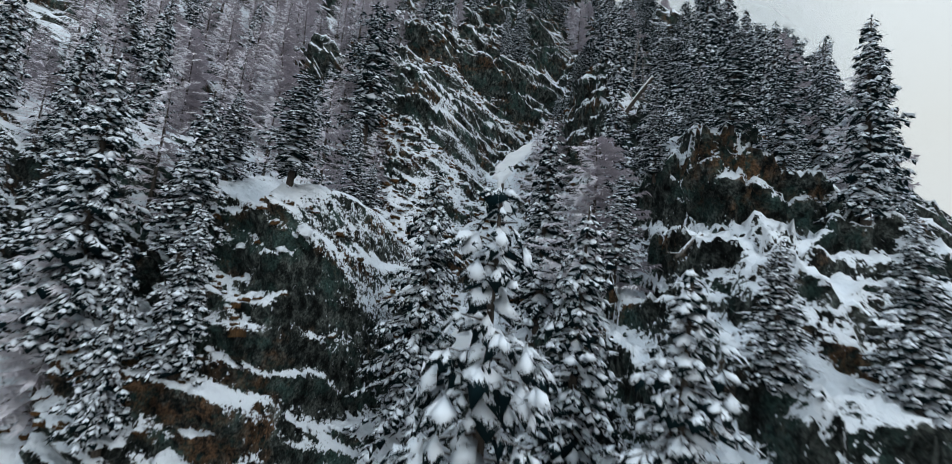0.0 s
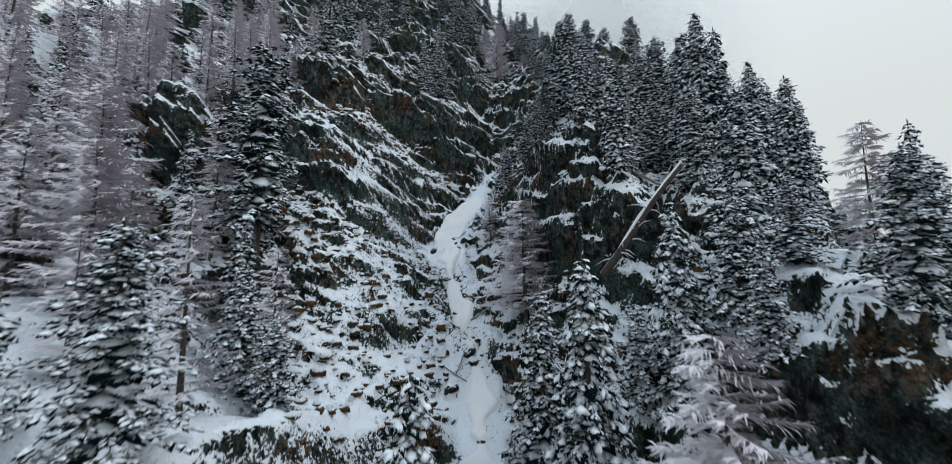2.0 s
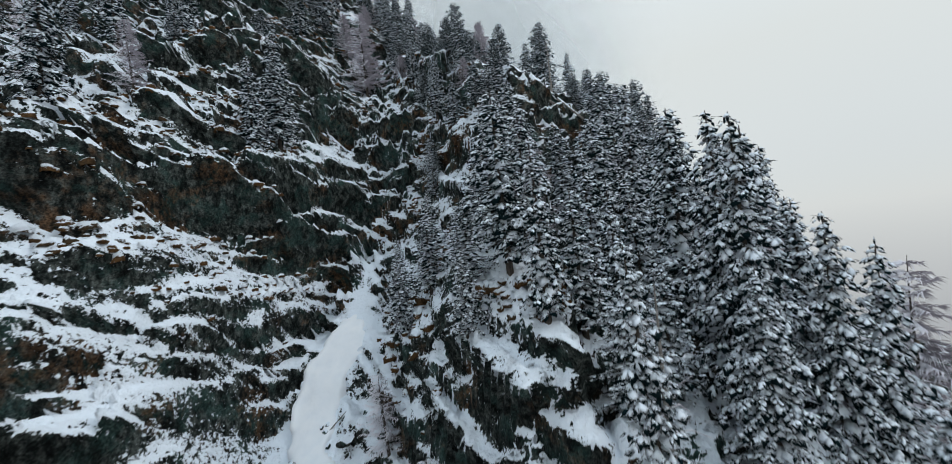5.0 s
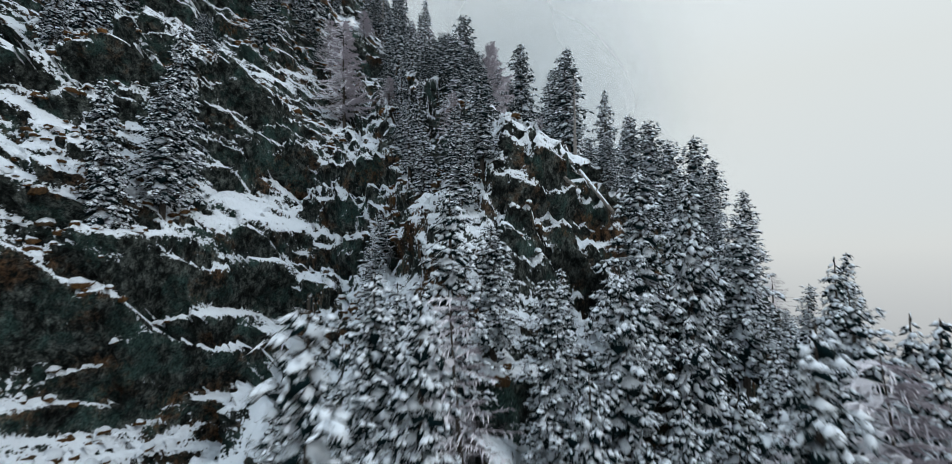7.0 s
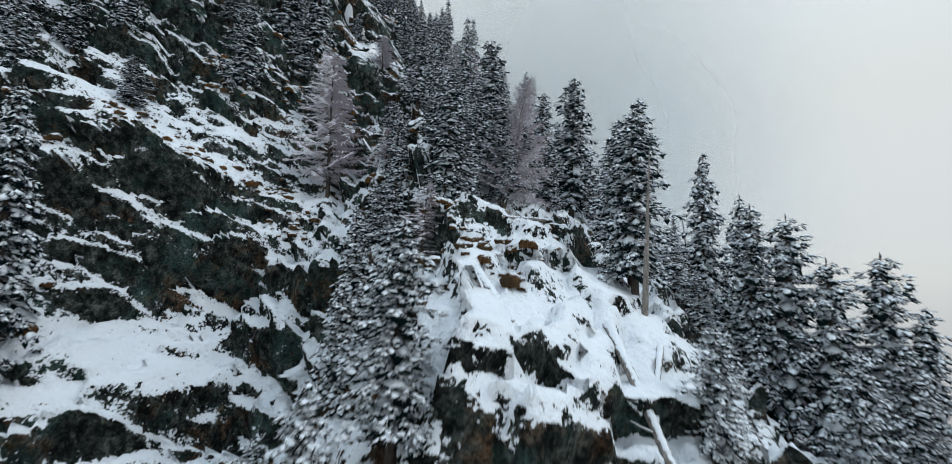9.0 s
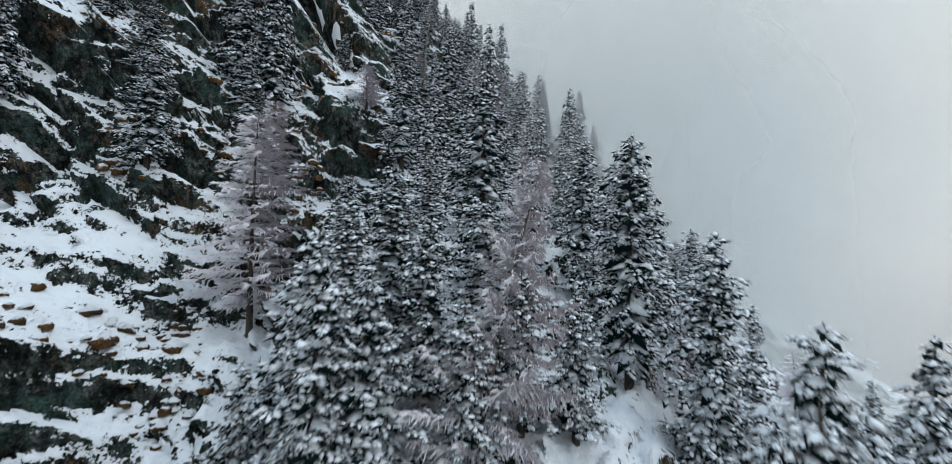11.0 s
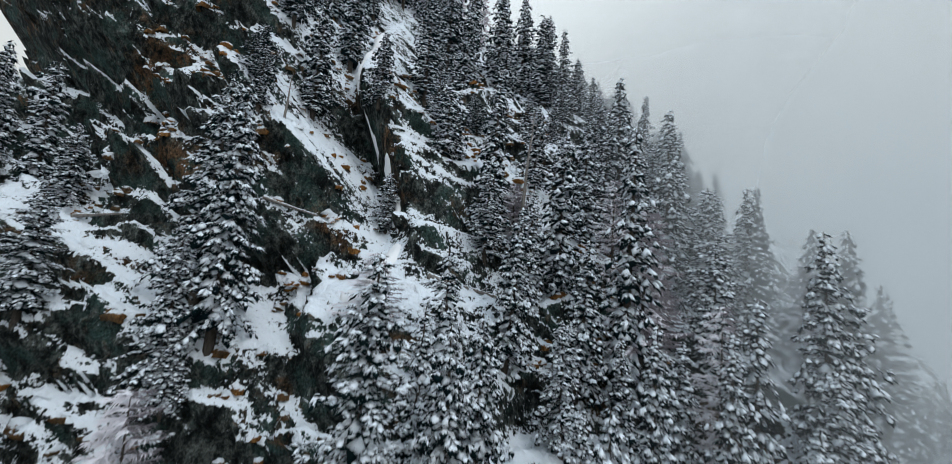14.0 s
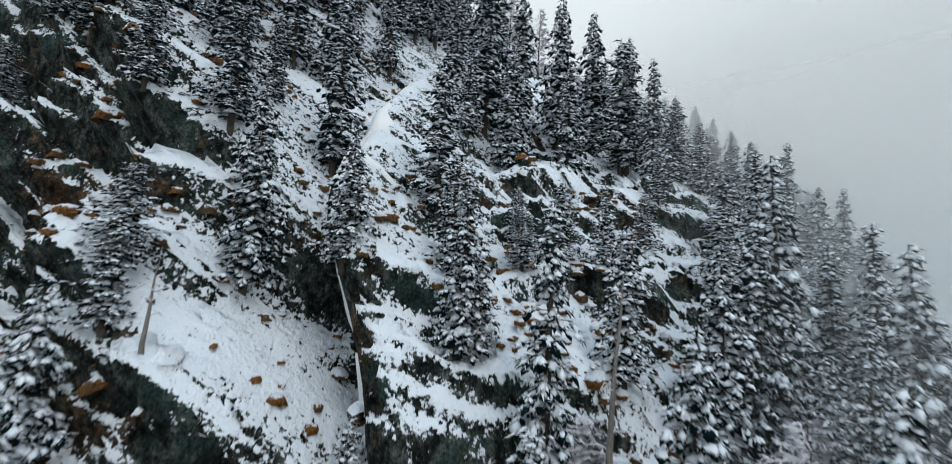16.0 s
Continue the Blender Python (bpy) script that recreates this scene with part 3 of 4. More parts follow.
MIDDLE_BUTTRESS = [
    (31.7, 64.9, 80.5, "p"), (28.3, 79, 90.5, "p"), (47, 53.8, 63.4, "s"), (35.7, 53.3, 66, "p"),
    (29.5, 57.8, 70.4, "p"), (23.4, 69.8, 82.9, "p"), (24.2, 80.6, 86.5, "p"), (35.2, 78.7, 88.4, "p"), (36.6, 75, 83.6, "p"),
    (32.3, 66.2, 81.5, "p"), (40.3, 70.5, 80.5, "s"), (42.9, 70.4, 78, "s"), (39.9, 66.5, 76.7, "p"),
    (41.1, 65.5, 76.1, "p"), (43.8, 62.9, 74.1, "p"), (41.8, 63.6, 73.8, "p"), (44, 61.5, 71.6, "p"), (42.4, 60.9, 70, "p"),
    (46.3, 60.3, 68.9, "p"), (38, 60, 70, "p"), (40, 58, 66.5, "s"), (24.5, 70.9, 81.9, "p"), (26.0, 73.1, 83.6, "p"), (23.5, 72.7, 84.0, "p"), (29.0, 73.1, 81.9, "p"), (20.6, 74.7, 78.4, "p"), (24.6, 74.6, 85.6, "p"), (28.1, 75.3, 84.6, "p"), (27.0, 71.5, 81.2, "p"), (30.9, 73.4, 81.2, "p"),
    (39, 50.1, 63.2, "s"), (34, 46.5, 61.8, "p"),
    (36.3, 46.1, 60.7, "s"), (34.8, 44.4, 60.7, "s"), (29, 43.6, 60, "l"), (38.5, 47, 58.5, "s"), (33, 42, 56.5, "p"),
]
UPPER_WALL = [
    (12, 93, 99, "s"), (8.2, 87.7, 95.5, "p"), (16.8, 102, 102.5, "s"), (19.3, 106.2, 109, "s"), (14.6, 103, 114.5, "s"),
    (13.1, 94.2, 106.5, "s"), (10.2, 95.4, 108.1, "s"), (10.4, 97.2, 106.3, "s"), (9.6, 97.6, 111.6, "p"), (10.2, 101.8, 117, "s"),
    (1.1, 93.9, 104.7, "s"), (19, 104.9, 113.5, "s"), (17.2, 107, 114.6, "s"), (15, 108.8, 121.2, "p"), (2.4, 100.1, 122.5, "p"),
    (-5.9, 97.3, 120.4, "p"), (7, 102.2, 122.2, "p"), (8.3, 107.6, 125.4, "p"), (12.7, 92.8, 94, "s"), (13.7, 90.5, 90.2, "s"),
    (-7.4, 98.5, 127, "p"), (-2.4, 99.4, 127.5, "p"), (-11.5, 98.3, 129, "p"), (-4.5, 98.6, 128, "s"), (5.2, 99.2, 121.5, "s"),
    (5.9, 90.7, 99.8, "p"), (-12.3, 99.7, 122.8, "p"), (-7.2, 99, 114.3, "p"), (-1.5, 99.5, 121.5, "p"), (5.2, 105.5, 124, "s"),
]
UPPER_FOREST = [
    (7.6, 120.6, 136.8, "s"), (11.9, 119, 134.8, "p"), (12.9, 123.9, 136.3, "s"), (16.1, 123.9, 134.4, "s"), (11.8, 116.6, 127.4, "s"),
    (14.5, 118.4, 126.8, "s"), (-8.9, 98.7, 122.8, "p"), (-9.7, 100, 125.3, "p"), (-6.5, 101.3, 126.4, "p"), (17.7, 122, 127.1, "s"),
    (23.6, 90.4, 98, "p"), (35.6, 86.1, 90, "p"), (27, 105.6, 107.8, "s"), (22.9, 103.4, 104.5, "p"), (30.8, 103.7, 107, "s"),
    (28, 111.5, 111, "s"), (28.9, 113.7, 112.4, "s"), (31.8, 105.2, 102.6, "l"), (35.9, 106.9, 101, "s"), (23.8, 106.5, 103.8, "l"),
    (30.2, 114.4, 115.8, "s"), (22.6, 105, 111.8, "s"), (20.8, 127, 131.3, "p"), (24.2, 110, 111.7, "s"), (34.5, 118.4, 113, "s"),
    (33.4, 110.4, 111, "s"), (23.5, 125.2, 127.8, "s"), (21.2, 127.3, 131.4, "s"), (24.9, 126.7, 125.1, "s"),
    (26.7, 127.6, 123.1, "s"), (28.2, 123, 118.2, "s"), (30.5, 130.1, 121.9, "s"), (32.7, 130, 121.4, "s"), (34.6, 130.7, 118, "s"),
    (36.9, 134.3, 118.6, "s"), (36.8, 128.9, 114.5, "s"), (40.7, 134.3, 113.2, "s"), (18.3, 127.1, 134.5, "s"),
    (36.7, 102.3, 97.8, "s"), (41.1, 107.2, 101.8, "s"), (42.8, 108.2, 102.2, "s"), (38.6, 112, 105.5, "s"), (40.5, 117, 107, "s"), (46, 112.5, 99.5, "s"),
    (49, 104, 92.5, "s"), (29.9, 120.9, 118, "s"), (33, 107.5, 99, "l"), (44.5, 118, 104, "s"), (48, 121, 102, "s"),
]
BEFORE_THE_CLIFF = [
    (0.6, 11.2, 32.7, "s"), (3.4, 14.6, 33, "s"), (4.8, 10.6, 31, "s"), (8, 11.6, 30, "s"), (11, 10.8, 33, "s"),
    (-20, 21.8, 40, "s"), (-16.4, 24, 39.4, "s"), (-21, 22, 31, "l"), (-24.5, 33, 46, "l"), (-19, 36, 48, "l"),
    (-31, 38, 52, "l"), (-26, 29.5, 43, "l"), (-30, 33, 50, "s"), (8.4, 43.4, 54, "s"), (-24, 24, 37, "s"),
]
chance = random.Random(7)
standing = []
for x, y, tip, code in BEFORE_THE_CLIFF + GULLY_MOUTH + LOWER_BUTTRESS + MIDDLE_WALL + MIDDLE_BUTTRESS + UPPER_WALL + UPPER_FOREST:
    height = max(4.0, tip - ground_under(x, y))
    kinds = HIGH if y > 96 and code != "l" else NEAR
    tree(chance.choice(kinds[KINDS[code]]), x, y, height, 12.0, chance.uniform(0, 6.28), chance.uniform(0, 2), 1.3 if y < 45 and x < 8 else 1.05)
    standing.append((x, y))


# the forest between them, clear of the open air over the slope
def open_air(u, v, tip):
    lane = float(np.interp(v, (-73, -61, -47, -24, 5, 22, 37, 48, 58), (24, 15.7, 11.7, 17, 19.6, 18.2, 12.8, 6.2, 0)))
    lid = float(np.interp(v, (-73, -61, -47, -24, 5, 22, 37, 48), (17, 18.4, 19.8, 14.8, 8.6, 5.1, 4.2, 5.9)))
    return v < 56 and abs(u - lane) < 7 and tip > lid - 4.5


# added limits, through the camera's path along the skyline, that cap the forest's tips: planes as (u, v, height, fall
# along u, fall along v)
SIGHT_PLANES = ((17.5, -64, 18.1, 0.54, 0.25), (11.7, -47, 19.8, 0.70, 0.33), (16.9, -23.8, 14.8, 0.71, 0.43), (18.7, -15.3, 12.6, 0.89, 0.49),
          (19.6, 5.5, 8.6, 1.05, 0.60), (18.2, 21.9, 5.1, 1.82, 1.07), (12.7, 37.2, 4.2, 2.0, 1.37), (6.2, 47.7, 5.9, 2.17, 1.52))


def under_sight_planes(u, v, d, height):
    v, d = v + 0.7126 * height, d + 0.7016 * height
    return all(v < pv + 4 or d < pd - a * (u - pu) - b * (v - pv) + (1.6 if pv > 30 else 0.4) for pu, pv, pd, a, b in SIGHT_PLANES)


for _ in range(18000):
    u, v = chance.uniform(-42, 40), chance.uniform(-74, 100)
    side = u - float(gully_line(v))
    low, high = 6.0, 11.0
    if v > 25 and u > 24 or -13 < v < 5 and 10.5 < side < 21:
        continue
    if side > 4.0 and v < 56:
        thick = 0.9 if v > -36 else 0.0
        if v < 5 and side < 13:
            low, high, thick = 3.0, 6.0, 0.15
        elif v < 30 and side < 13:
            low, high, thick = 4.5, 8.0, 0.7
    elif side < -9 and v < -44 or side < -13 and v < -22:
        thick = 0.5
    elif v > 56 and abs(side) > 2.6 or side < -4 and v > 51 or side < -9 and v > 46:
        low, high, thick = 8.0, 12.5, 0.95
    elif side < -16:
        thick = 0.12
    else:
        continue
    if chance.random() > thick:
        continue
    d = float(relief(np.array([u]), np.array([v]), True)[0])
    x, y, z = CENTRE + u * ALONG + v * UP + d * OUT
    height = chance.uniform(low, high)
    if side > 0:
        while height > 3.4 and not under_sight_planes(u, v, d, height):
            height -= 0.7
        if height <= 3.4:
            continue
    if open_air(u + 0.0, v + 0.71 * height, d + 0.7 * height) or any((x - a) ** 2 + (y - b) ** 2 < 2.2 ** 2 for a, b in standing):
        continue
    kind = chance.choice(("spruce", "pine", "pine", "spruce", "spruce", "pine", "spruce", "larch")) if side > 0 or v > 0 else chance.choice(("spruce", "larch", "larch", "larch"))
    standing.append((x, y))
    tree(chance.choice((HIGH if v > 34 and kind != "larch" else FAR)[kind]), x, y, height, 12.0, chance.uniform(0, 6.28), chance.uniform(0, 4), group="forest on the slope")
    if len(standing) > 610:
        break


leaning = tree(NEAR["larch"][1], 26.8, 70.3, 13.0, 12.0, 0.4, label="rimed larch leaning far out over the slope")
leaning.matrix_world = Matrix.Translation(leaning.matrix_world.translation) @ Matrix.Rotation(radians(34), 4, Vector((-7.5, 4.3, 0))) @ Matrix.Diagonal((0.8, 0.8, 1.08, 1))


# ---- dead wood ----
def dead_tree(x, y, height, lean_x, lean_y, seed, label):
    """A bare grey snag: trunk, and its broken limbs one by one."""
    rng = random.Random(seed)
    z = ground_under(x, y)
    top = new("dead_tree")
    top.matrix_world = pose(x, y, z - 0.2)
    path = [np.array((lean_x * i / 6, lean_y * i / 6, (height + 0.2) * i / 6)) + rng.uniform(-0.04, 0.04) for i in range(7)]
    tv, tf = [], []
    tube(tv, tf, path, [(0.05 + 0.013 * height) * (1 - 0.85 * i / 6) for i in range(7)], 7)
    new("trunk", mesh_of("trunk", tv, tf, DEADWOOD)).parent = top
    for i in range(int(height * 2.2)):
        t = rng.uniform(0.25, 0.97)
        a, ln = rng.uniform(0, 6.28), rng.uniform(0.3, 1.5) * (1.2 - t)
        root = np.array((lean_x * t, lean_y * t, height * t))
        mid = root + np.array((math.cos(a), math.sin(a), rng.uniform(-0.2, 0.5))) * ln * 0.55
        end = root + np.array((math.cos(a + 0.3), math.sin(a + 0.3), rng.uniform(-0.4, 0.3))) * ln
        bv, bf = [], []
        tube(bv, bf, [root, mid, end], [0.035, 0.024, 0.008], 4)
        new("branch", mesh_of("branch", bv, bf, FROSTED)).parent = top
    return tagged(top, label, "dead tree")


for i, (x, y, height, lx, ly) in enumerate(((11.5, 35.5, 6.5, 0.6, 0.3), (13.3, 37.2, 5.0, -0.4, 0.2), (12.0, 97.6, 3.0, 0.15, 0.1),
                                          (-17.0, 48.0, 3.6, 0.5, 0.2), (43.9, 75.3, 8.0, -1.0, 0.3), (24.3, 105.8, 9.0, 0.5, 0.2), (30.5, 62.5, 7.0, 0.8, 0.9))):
    dead_tree(x, y, height, lx, ly, 300 + i, "grey leaning dead tree with broken rimed branches" if abs(lx) > 1 else "upright grey snag with broken rimed branches")


def fallen_log(ax, ay, bx, by, radius, seed, label):
    """A snow-topped trunk that lies on the slope, with the stubs of its limbs."""
    rng = random.Random(seed)
    a, b = np.array((ax, ay, ground_under(ax, ay) + 0.7 * radius)), np.array((bx, by, ground_under(bx, by) + 0.7 * radius))
    flat = 0.9 * math.hypot(bx - ax, by - ay)
    b[2] = min(max(b[2], a[2] - flat), a[2] + flat)
    log = new("fallen_log")
    log.matrix_world = Matrix.Translation(a)
    span = b - a
    across = np.array((-span[1], span[0], 0)) / (np.linalg.norm(span) + 1e-6)
    path = [span * t + across * 0.05 * math.sin(5 * t + seed) for t in (0, 0.2, 0.4, 0.6, 0.8, 1.0)]
    tv, tf = [], []
    tube(tv, tf, path, [radius * (1 - 0.45 * i / 5) * rng.uniform(0.92, 1.08) for i in range(6)], 8)
    tf.extend((tuple(range(7, -1, -1)), tuple(range(40, 48))))
    new("trunk", mesh_of("trunk", tv, tf, DEADWOOD)).parent = log
    for _ in range(rng.choice((2, 3, 4))):
        root = span * rng.uniform(0.3, 0.95)
        way = across * rng.choice((-1, 1)) * rng.uniform(0.3, 0.9) + np.array((0, 0, rng.uniform(0.1, 0.7))) + span / np.linalg.norm(span) * 0.4
        bv, bf = [], []
        tube(bv, bf, [root, root + way * 0.5, root + way * 0.9 + np.array((0, 0, 0.05))], [radius * 0.28, radius * 0.2, 0.01], 4)
        new("branch_stub", mesh_of("branch_stub", bv, bf, DEADWOOD)).parent = log
    return tagged(log, label, "log")


LOGS = ((11.4, 36.7, 13.8, 35.2, 0.14), (23.2, 61.4, 25.9, 56.2, 0.18), (27.6, 60.4, 27.3, 54.6, 0.18), (29.1, 69.2, 25.5, 66.0, 0.15),
        (29.6, 60.4, 27.3, 57.4, 0.13), (27.2, 70.2, 24.0, 72.3, 0.2), (18.3, 99.8, 21.0, 100.3, 0.16), (20.8, 100.2, 24.0, 102.7, 0.18),
        (12.2, 96.8, 14.3, 98.8, 0.1), (21.0, 96.9, 23.3, 98.3, 0.15), (2.8, 93.5, 4.8, 94.7, 0.13), (9.5, 18.6, 8.3, 18.2, 0.12))
for i, (ax, ay, bx, by, r) in enumerate(LOGS):
    fallen_log(ax, ay, bx, by, r, 400 + i, "fallen grey log with snow along its top" if r > 0.14 else "thin fallen trunk lying snow-topped on the slope")


def leaning_trunk(foot, top, radius, seed):
    """A dead trunk that leans against the cliff, with snow along its upper side and the stubs of its limbs."""
    rng = random.Random(seed)
    foot, top = np.array(foot), np.array(top)
    span = top - foot
    thing = new("leaning_trunk")
    thing.matrix_world = Matrix.Translation(foot)
    path = [span * t + np.array((0.08 * math.sin(7 * t), 0.06 * math.cos(5 * t), 0.1 * math.sin(3.1 * t))) for t in (0, 0.17, 0.33, 0.5, 0.67, 0.83, 1.0)]
    tv, tf = [], []
    tube(tv, tf, path, [radius * (1 - 0.6 * i / 6) * rng.uniform(0.9, 1.1) for i in range(7)], 8)
    new("trunk", mesh_of("trunk", tv, tf, BARK)).parent = thing
    sv, sf = [], []
    tube(sv, sf, [p + np.array((0, 0, 0.8 * radius)) for p in path], [radius * rng.uniform(0.3, 0.75) for i in range(7)], 7)
    cap = new("snow_cap", mesh_of("snow_cap", sv, sf, SNOWFIELD))
    cap.parent = thing
    for i in range(22):
        root = span * rng.uniform(0.15, 0.95)
        a = rng.uniform(0, 6.28)
        way = np.array((math.cos(a), math.sin(a), rng.uniform(-0.5, 0.4))) * rng.uniform(0.5, 1.5)
        bv, bf = [], []
        tube(bv, bf, [root, root + way * 0.55, root + way - np.array((0, 0, 0.2))], [0.05, 0.035, 0.01], 4)
        new("branch", mesh_of("branch", bv, bf, FROSTED)).parent = thing
    return tagged(thing, "dark dead trunk leaning on the cliff under a ridge of snow", "dead tree")


leaning_trunk((8.3, 33.6, 40.3), (11.3, 30.2, 46.0), 0.24, 480)


def earth_bank(x, y, z, wide, high, seed):
    """A bare brown bank of soil under the roots, hollowed and lumpy."""
    bm = bmesh.new()
    bmesh.ops.create_icosphere(bm, subdivisions=4, radius=1.0)
    for vert in bm.verts:
        c = vert.co
        lump = 1 + 0.22 * math.sin(4.1 * c.x + seed) * math.sin(3.3 * c.z + 1) + 0.1 * math.sin(11 * c.x + 7 * c.y) * math.sin(9 * c.z + seed)
        vert.co = Vector((c.x * wide, c.y * wide * 0.8, c.z * high)) * lump
    me = bpy.data.meshes.new("earth_bank")
    bm.to_mesh(me)
    bm.free()
    me.materials.append(SOIL)
    bank = new("earth_bank", me)
    bank.matrix_world = pose(x, y, z, 0, 12, 25)
    return tagged(bank, "bare rust-brown bank of earth hollowed out under tree roots", "earth bank")


SOIL, _t, _b = material("rusty_soil")
_p = place(_t)
_n, _f = grain(_t, _p, 1.7, 5.0, 0.7), grain(_t, squeezed(_t, _p, (12.0, 12.0, 3.0)), 1.0, 5.0, 0.7)
_c = mixed(_t, ramp(_t, _n, [(0.35, 0.0), (0.62, 1.0)]), (0.020, 0.012, 0.008), (0.20, 0.075, 0.022))
link(_t, mixed(_t, 1.0, _c, ramp(_t, _f, [(0.3, 0.4), (0.7, 1.5)]), "MULTIPLY"), _b.inputs["Base Color"])
_b.inputs["Roughness"].default_value = 0.95
bumped(_t, _b, _f, 0.15, 1.0)
earth_bank(18.6, 104.2, 103.3, 1.35, 1.0, 3)
earth_bank(-12.9, 46.6, 46.4, 1.1, 0.9, 5)


STICKS = ((0.4, 48.9, 1.1, 47.8), (1.4, 46.9, 2.4, 45.2), (0.2, 46.8, 1.6, 46.3), (1.9, 44.5, 1.2, 43.2), (0.0, 50.6, 0.9, 49.7), (1.7, 48.2, 2.9, 47.9), (0.5, 44.2, 1.8, 42.5))
for i, (ax, ay, bx, by) in enumerate(STICKS):
    tagged(fallen_log(ax, ay, bx, by, 0.09, 450 + i, "dark broken branch lying in the gully snow"), group="debris in the gully")


def boulder(u, v, size, seed):
    """A broken block that sticks out of the gully snow."""
    rng = random.Random(seed)
    bm = bmesh.new()
    bmesh.ops.create_icosphere(bm, subdivisions=2, radius=size)
    cuts = [(Vector((rng.uniform(-1, 1), rng.uniform(-1, 1), rng.uniform(-1, 1))).normalized(), rng.uniform(0.45, 0.8) * size) for _ in range(7)]
    for vert in bm.verts:
        for n, reach in cuts:
            over = vert.co.dot(n) - reach
            if over > 0:
                vert.co -= n * over * 0.9
        vert.co *= rng.uniform(0.95, 1.05)
        vert.co.z *= 0.8
    me = bpy.data.meshes.new("boulder")
    bm.to_mesh(me)
    bm.free()
    me.materials.append(MOUNTAIN)
    d = float(relief(np.array([u]), np.array([v]), True)[0]) + 0.15
    x, y, z = CENTRE + u * ALONG + v * UP + d * OUT
    rock = new("boulder", me)
    rock.matrix_world = pose(x, y, z, rng.uniform(0, 40), rng.uniform(0, 40), rng.uniform(0, 360))
    return tagged(rock, "dark broken block sticking out of the gully snow", "rock", "blocks in the gully")


fall = random.Random(11)
for i in range(34):
    v = fall.choice((fall.uniform(-52, -27), fall.uniform(-52, -27), fall.uniform(36, 62)))
    boulder(float(gully_line(v)) + fall.uniform(-1.9, 1.9), v, fall.choice((0.2, 0.3, 0.45, 0.7)), 500 + i)
for i in range(10):
    v = fall.uniform(-50, -24)
    u = float(gully_line(v)) + fall.uniform(-1.4, 1.4)
    d = float(relief(np.array([u]), np.array([v]), True)[0])
    x, y, z = CENTRE + u * ALONG + v * UP + d * OUT
    w, ln = fall.uniform(0, 6.28), fall.uniform(0.8, 2.4)
    tagged(fallen_log(x, y, x + ln * math.cos(w), y + ln * math.sin(w) * 0.5, fall.uniform(0.05, 0.1), 520 + i, "dark broken branch lying in the gully snow"), group="debris in the gully")


# ---- dry grass hummocks with caps of snow, too many to count ----
def hummock_material():
    m, t, b = material("dry_grass_hummocks")
    p = place(t)
    blades = grain(t, squeezed(t, p, (14.0, 14.0, 3.0)), 1.0, 4.0, 0.7)
    straw = ramp(t, blades, [(0.35, (0.050, 0.022, 0.008)), (0.5, (0.19, 0.085, 0.026)), (0.66, (0.36, 0.19, 0.070))])
    straw = mixed(t, ramp(t, grain(t, p, 0.35, 3.0), [(0.45, 0.0), (0.6, 0.75)]), straw, (0.055, 0.050, 0.036))
    zone = t.nodes.new("ShaderNodeSeparateXYZ")
    link(t, p, zone.inputs[0])
    straw = mixed(t, ramp(t, maths(t, "MULTIPLY", zone.outputs[2], 0.01), [(0.74, 0.65), (0.92, 0.0)]), straw, (0.040, 0.030, 0.020))
    cover = maths(t, "ADD", upward(t), maths(t, "MULTIPLY", maths(t, "SUBTRACT", grain(t, p, 7.0, 4.0, 0.65), 0.5), 1.2))
    cover = maths(t, "ADD", cover, maths(t, "MULTIPLY", maths(t, "SUBTRACT", t.nodes.new("ShaderNodeNewGeometry").outputs["Random Per Island"], 0.5), 0.9))
    link(t, mixed(t, ramp(t, cover, [(0.40, 0.0), (0.50, 1.0)]), straw, SNOW), b.inputs["Base Color"])
    b.inputs["Roughness"].default_value = 0.9
    b.inputs["Specular IOR Level"].default_value = 0.05
    bumped(t, b, blades, 0.12, 0.9)
    return m


dice = np.random.default_rng(5)
n = 20000
u, v = dice.uniform(-30, 24, n), dice.uniform(-74, 70, n)
side = u - gully_line(v)
patch = fbm(u / 7, v / 7, 201, 3)
left_wall = (side < -1.6) & (side > -17)
keep = (left_wall & (patch > np.where(v > 20, -0.3, 0.12))) | ((side > 2.5) & (side < 16) & (patch > 0.22))
u, v = u[keep], v[keep]
d0, du, dv = relief(u, v), relief(u + 0.4, v), relief(u, v + 0.4)
slope = (OUT[None] - ((du - d0) / 0.4)[:, None] * ALONG - ((dv - d0) / 0.4)[:, None] * UP)
slope /= np.linalg.norm(slope, axis=1)[:, None]
keep = slope[:, 2] > 0.30
centre = (CENTRE + u[:, None] * ALONG + v[:, None] * UP + d0[:, None] * OUT)[keep]
slope = slope[keep]
m = len(centre)
r = np.where(dice.random(m) < 0.85, dice.uniform(0.12, 0.28, m), dice.uniform(0.28, 0.45, m))
centre = centre + slope * 0.05
w = 6.283 * np.arange(6) / 6
rings = []
for ring, drop, wide in ((0, -0.55, 1.0), (1, 0.05, 1.08), (2, 0.5, 0.66)):
    j = r[:, None] * dice.uniform(0.6, 1.35, (m, 6))
    rings.append(centre[:, None] + np.stack((j * wide * np.cos(w + ring * 0.4), j * wide * np.sin(w + ring * 0.4), j * drop), -1))
peak = centre[:, None] + np.stack((0 * r, 0 * r, 0.8 * r), -1)[:, None]
hv = np.concatenate(rings + [peak], 1).reshape(-1, 3)
one = [(o + k, o + (k + 1) % 6, o + 6 + (k + 1) % 6, o + 6 + k) for o in (0, 6) for k in range(6)]
hf = (np.arange(m)[:, None, None] * 19 + np.array(one)[None]).reshape(-1, 4).tolist()
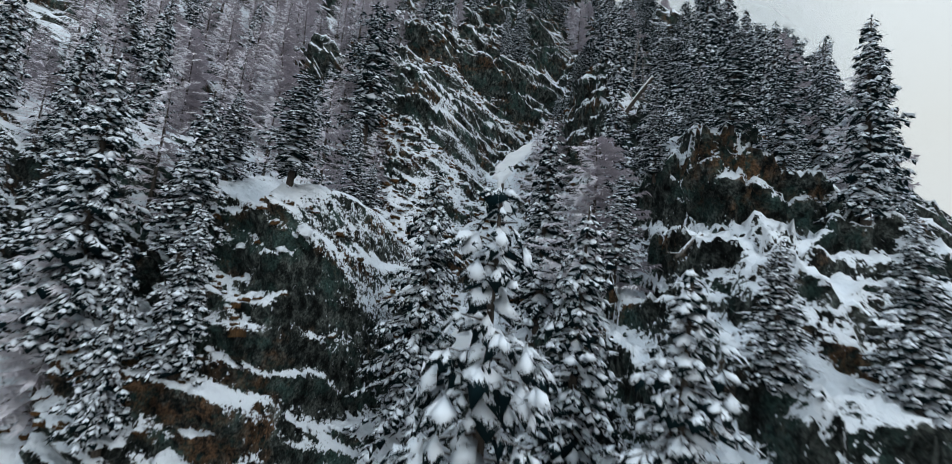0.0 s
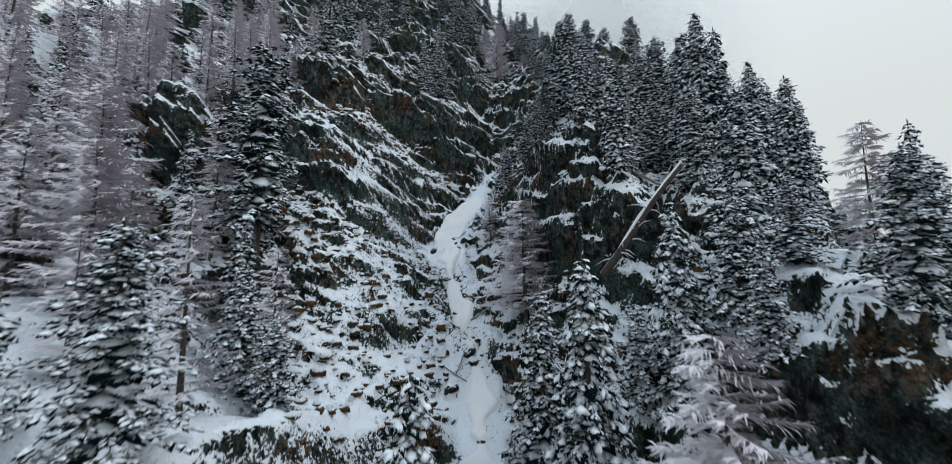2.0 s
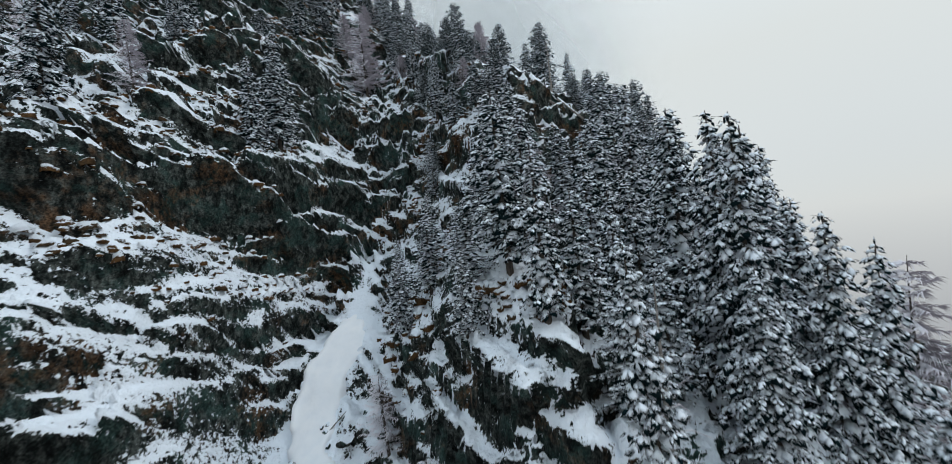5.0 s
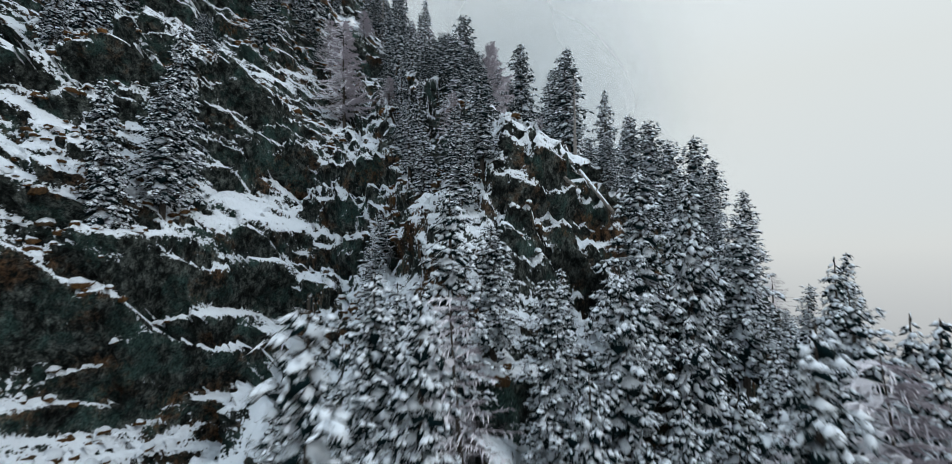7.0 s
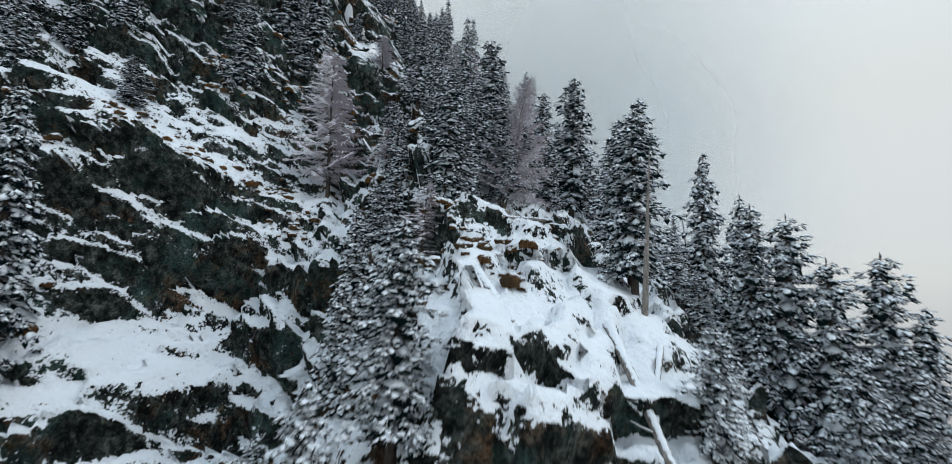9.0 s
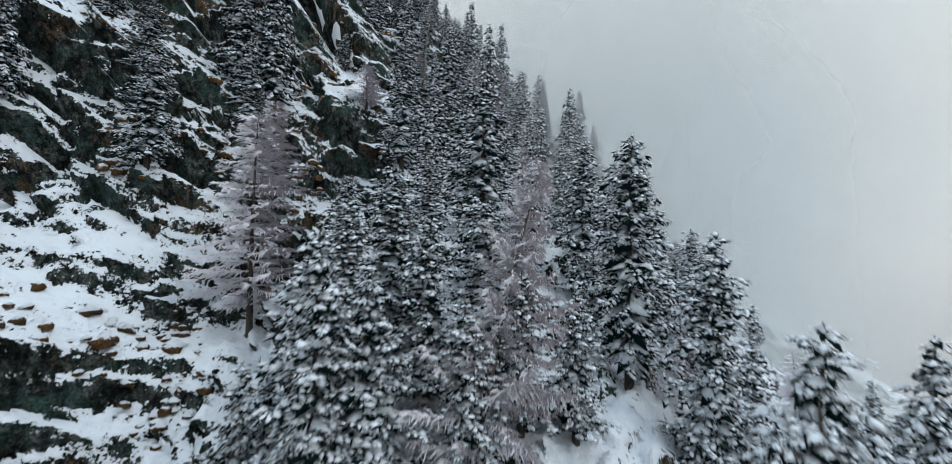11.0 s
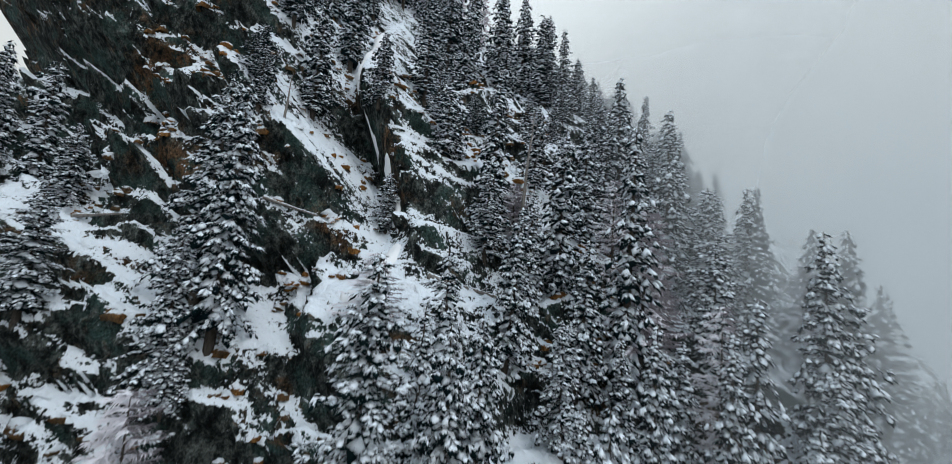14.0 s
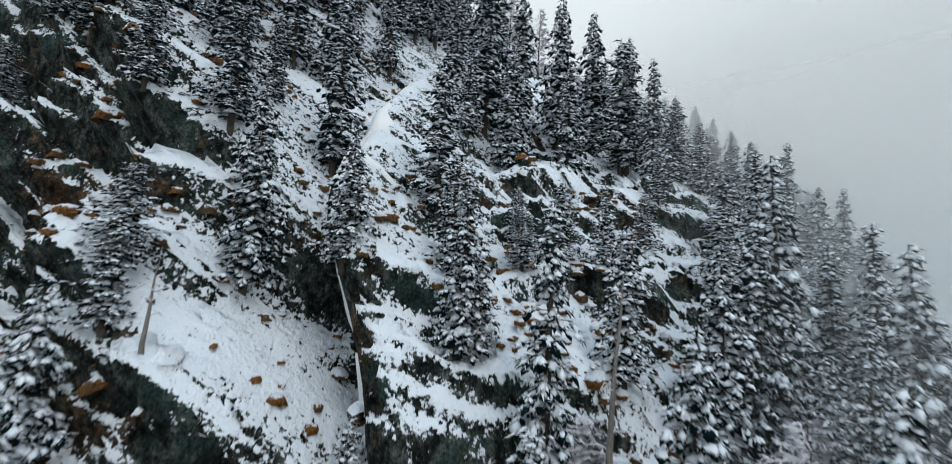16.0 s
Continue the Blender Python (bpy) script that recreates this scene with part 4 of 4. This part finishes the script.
hf += (np.arange(m)[:, None, None] * 19 + np.array([(12 + k, 12 + (k + 1) % 6, 18) for k in range(6)])[None]).reshape(-1, 3).tolist()
hummocks = new("grass_hummocks", mesh_of("grass_hummocks", hv, hf, hummock_material()))
tagged(hummocks, "rust-brown dry grass hummocks with snow caps on the ledges", "grass", kind="stuff")


# ---- mist that hangs in the valley beside the slope: thin lit veils, one behind another ----
def mist_material(name, density, start, end):
    m, t, b = material(name)
    p = place(t)
    xyz = t.nodes.new("ShaderNodeSeparateXYZ")
    link(t, p, xyz.inputs[0])
    across = maths(t, "MULTIPLY", maths(t, "SUBTRACT", xyz.outputs[0], start), 1 / 16.0, True)
    thin = maths(t, "MULTIPLY", maths(t, "SUBTRACT", end, xyz.outputs[0]), 1 / 50.0, True)
    across = maths(t, "MULTIPLY", across, maths(t, "MULTIPLY", thin, thin))
    top = maths(t, "MULTIPLY", maths(t, "SUBTRACT", 150.0, xyz.outputs[2]), 1 / 45.0, True)
    drift = ramp(t, grain(t, squeezed(t, p, (0.03, 0.03, 0.05)), 1.0, 4.0, 0.5), [(0.25, 0.65), (0.65, 1.0)])
    alpha = maths(t, "MULTIPLY", maths(t, "MULTIPLY", across, top), maths(t, "MULTIPLY", drift, density))
    t.nodes.remove(b)
    clear, lit, glow = t.nodes.new("ShaderNodeBsdfTransparent"), t.nodes.new("ShaderNodeBsdfDiffuse"), t.nodes.new("ShaderNodeBsdfTranslucent")
    for n in (lit, glow):
        n.inputs["Color"].default_value = (0.79, 0.82, 0.83, 1)
    both, shade = t.nodes.new("ShaderNodeMixShader"), t.nodes.new("ShaderNodeMixShader")
    both.inputs[0].default_value = 0.5
    link(t, lit.outputs[0], both.inputs[1])
    link(t, glow.outputs[0], both.inputs[2])
    link(t, alpha, shade.inputs[0])
    link(t, clear.outputs[0], shade.inputs[1])
    link(t, both.outputs[0], shade.inputs[2])
    link(t, shade.outputs[0], t.nodes["Material Output"].inputs[0])
    return m


for y, density, start, end in ((96, 0.35, 31, 95), (108, 0.48, 28, 105), (119, 0.5, 22, 115), (131, 0.65, 14, 125), (146, 0.9, 2, 140)):
    xs, zs = np.linspace(start, end, 25), np.linspace(20, 150, 14)
    gx, gz = np.meshgrid(xs, zs)
    gy = y + 2.5 * np.sin(gx / 17 + y) + 1.5 * np.sin(gz / 13 + y) - 0.25 * np.maximum(gx - 60, 0)
    k = np.arange(gx.size).reshape(gx.shape)
    quads = np.stack((k[:-1, :-1], k[:-1, 1:], k[1:, 1:], k[1:, :-1]), -1).reshape(-1, 4)
    veil = new("mist_bank", mesh_of("mist_bank", np.stack((gx, gy, gz), -1).reshape(-1, 3), quads, mist_material("valley_mist", density, start, end)))
    tagged(veil, "pale grey mist drifting in the valley beside the forest", "mist", kind="structure")
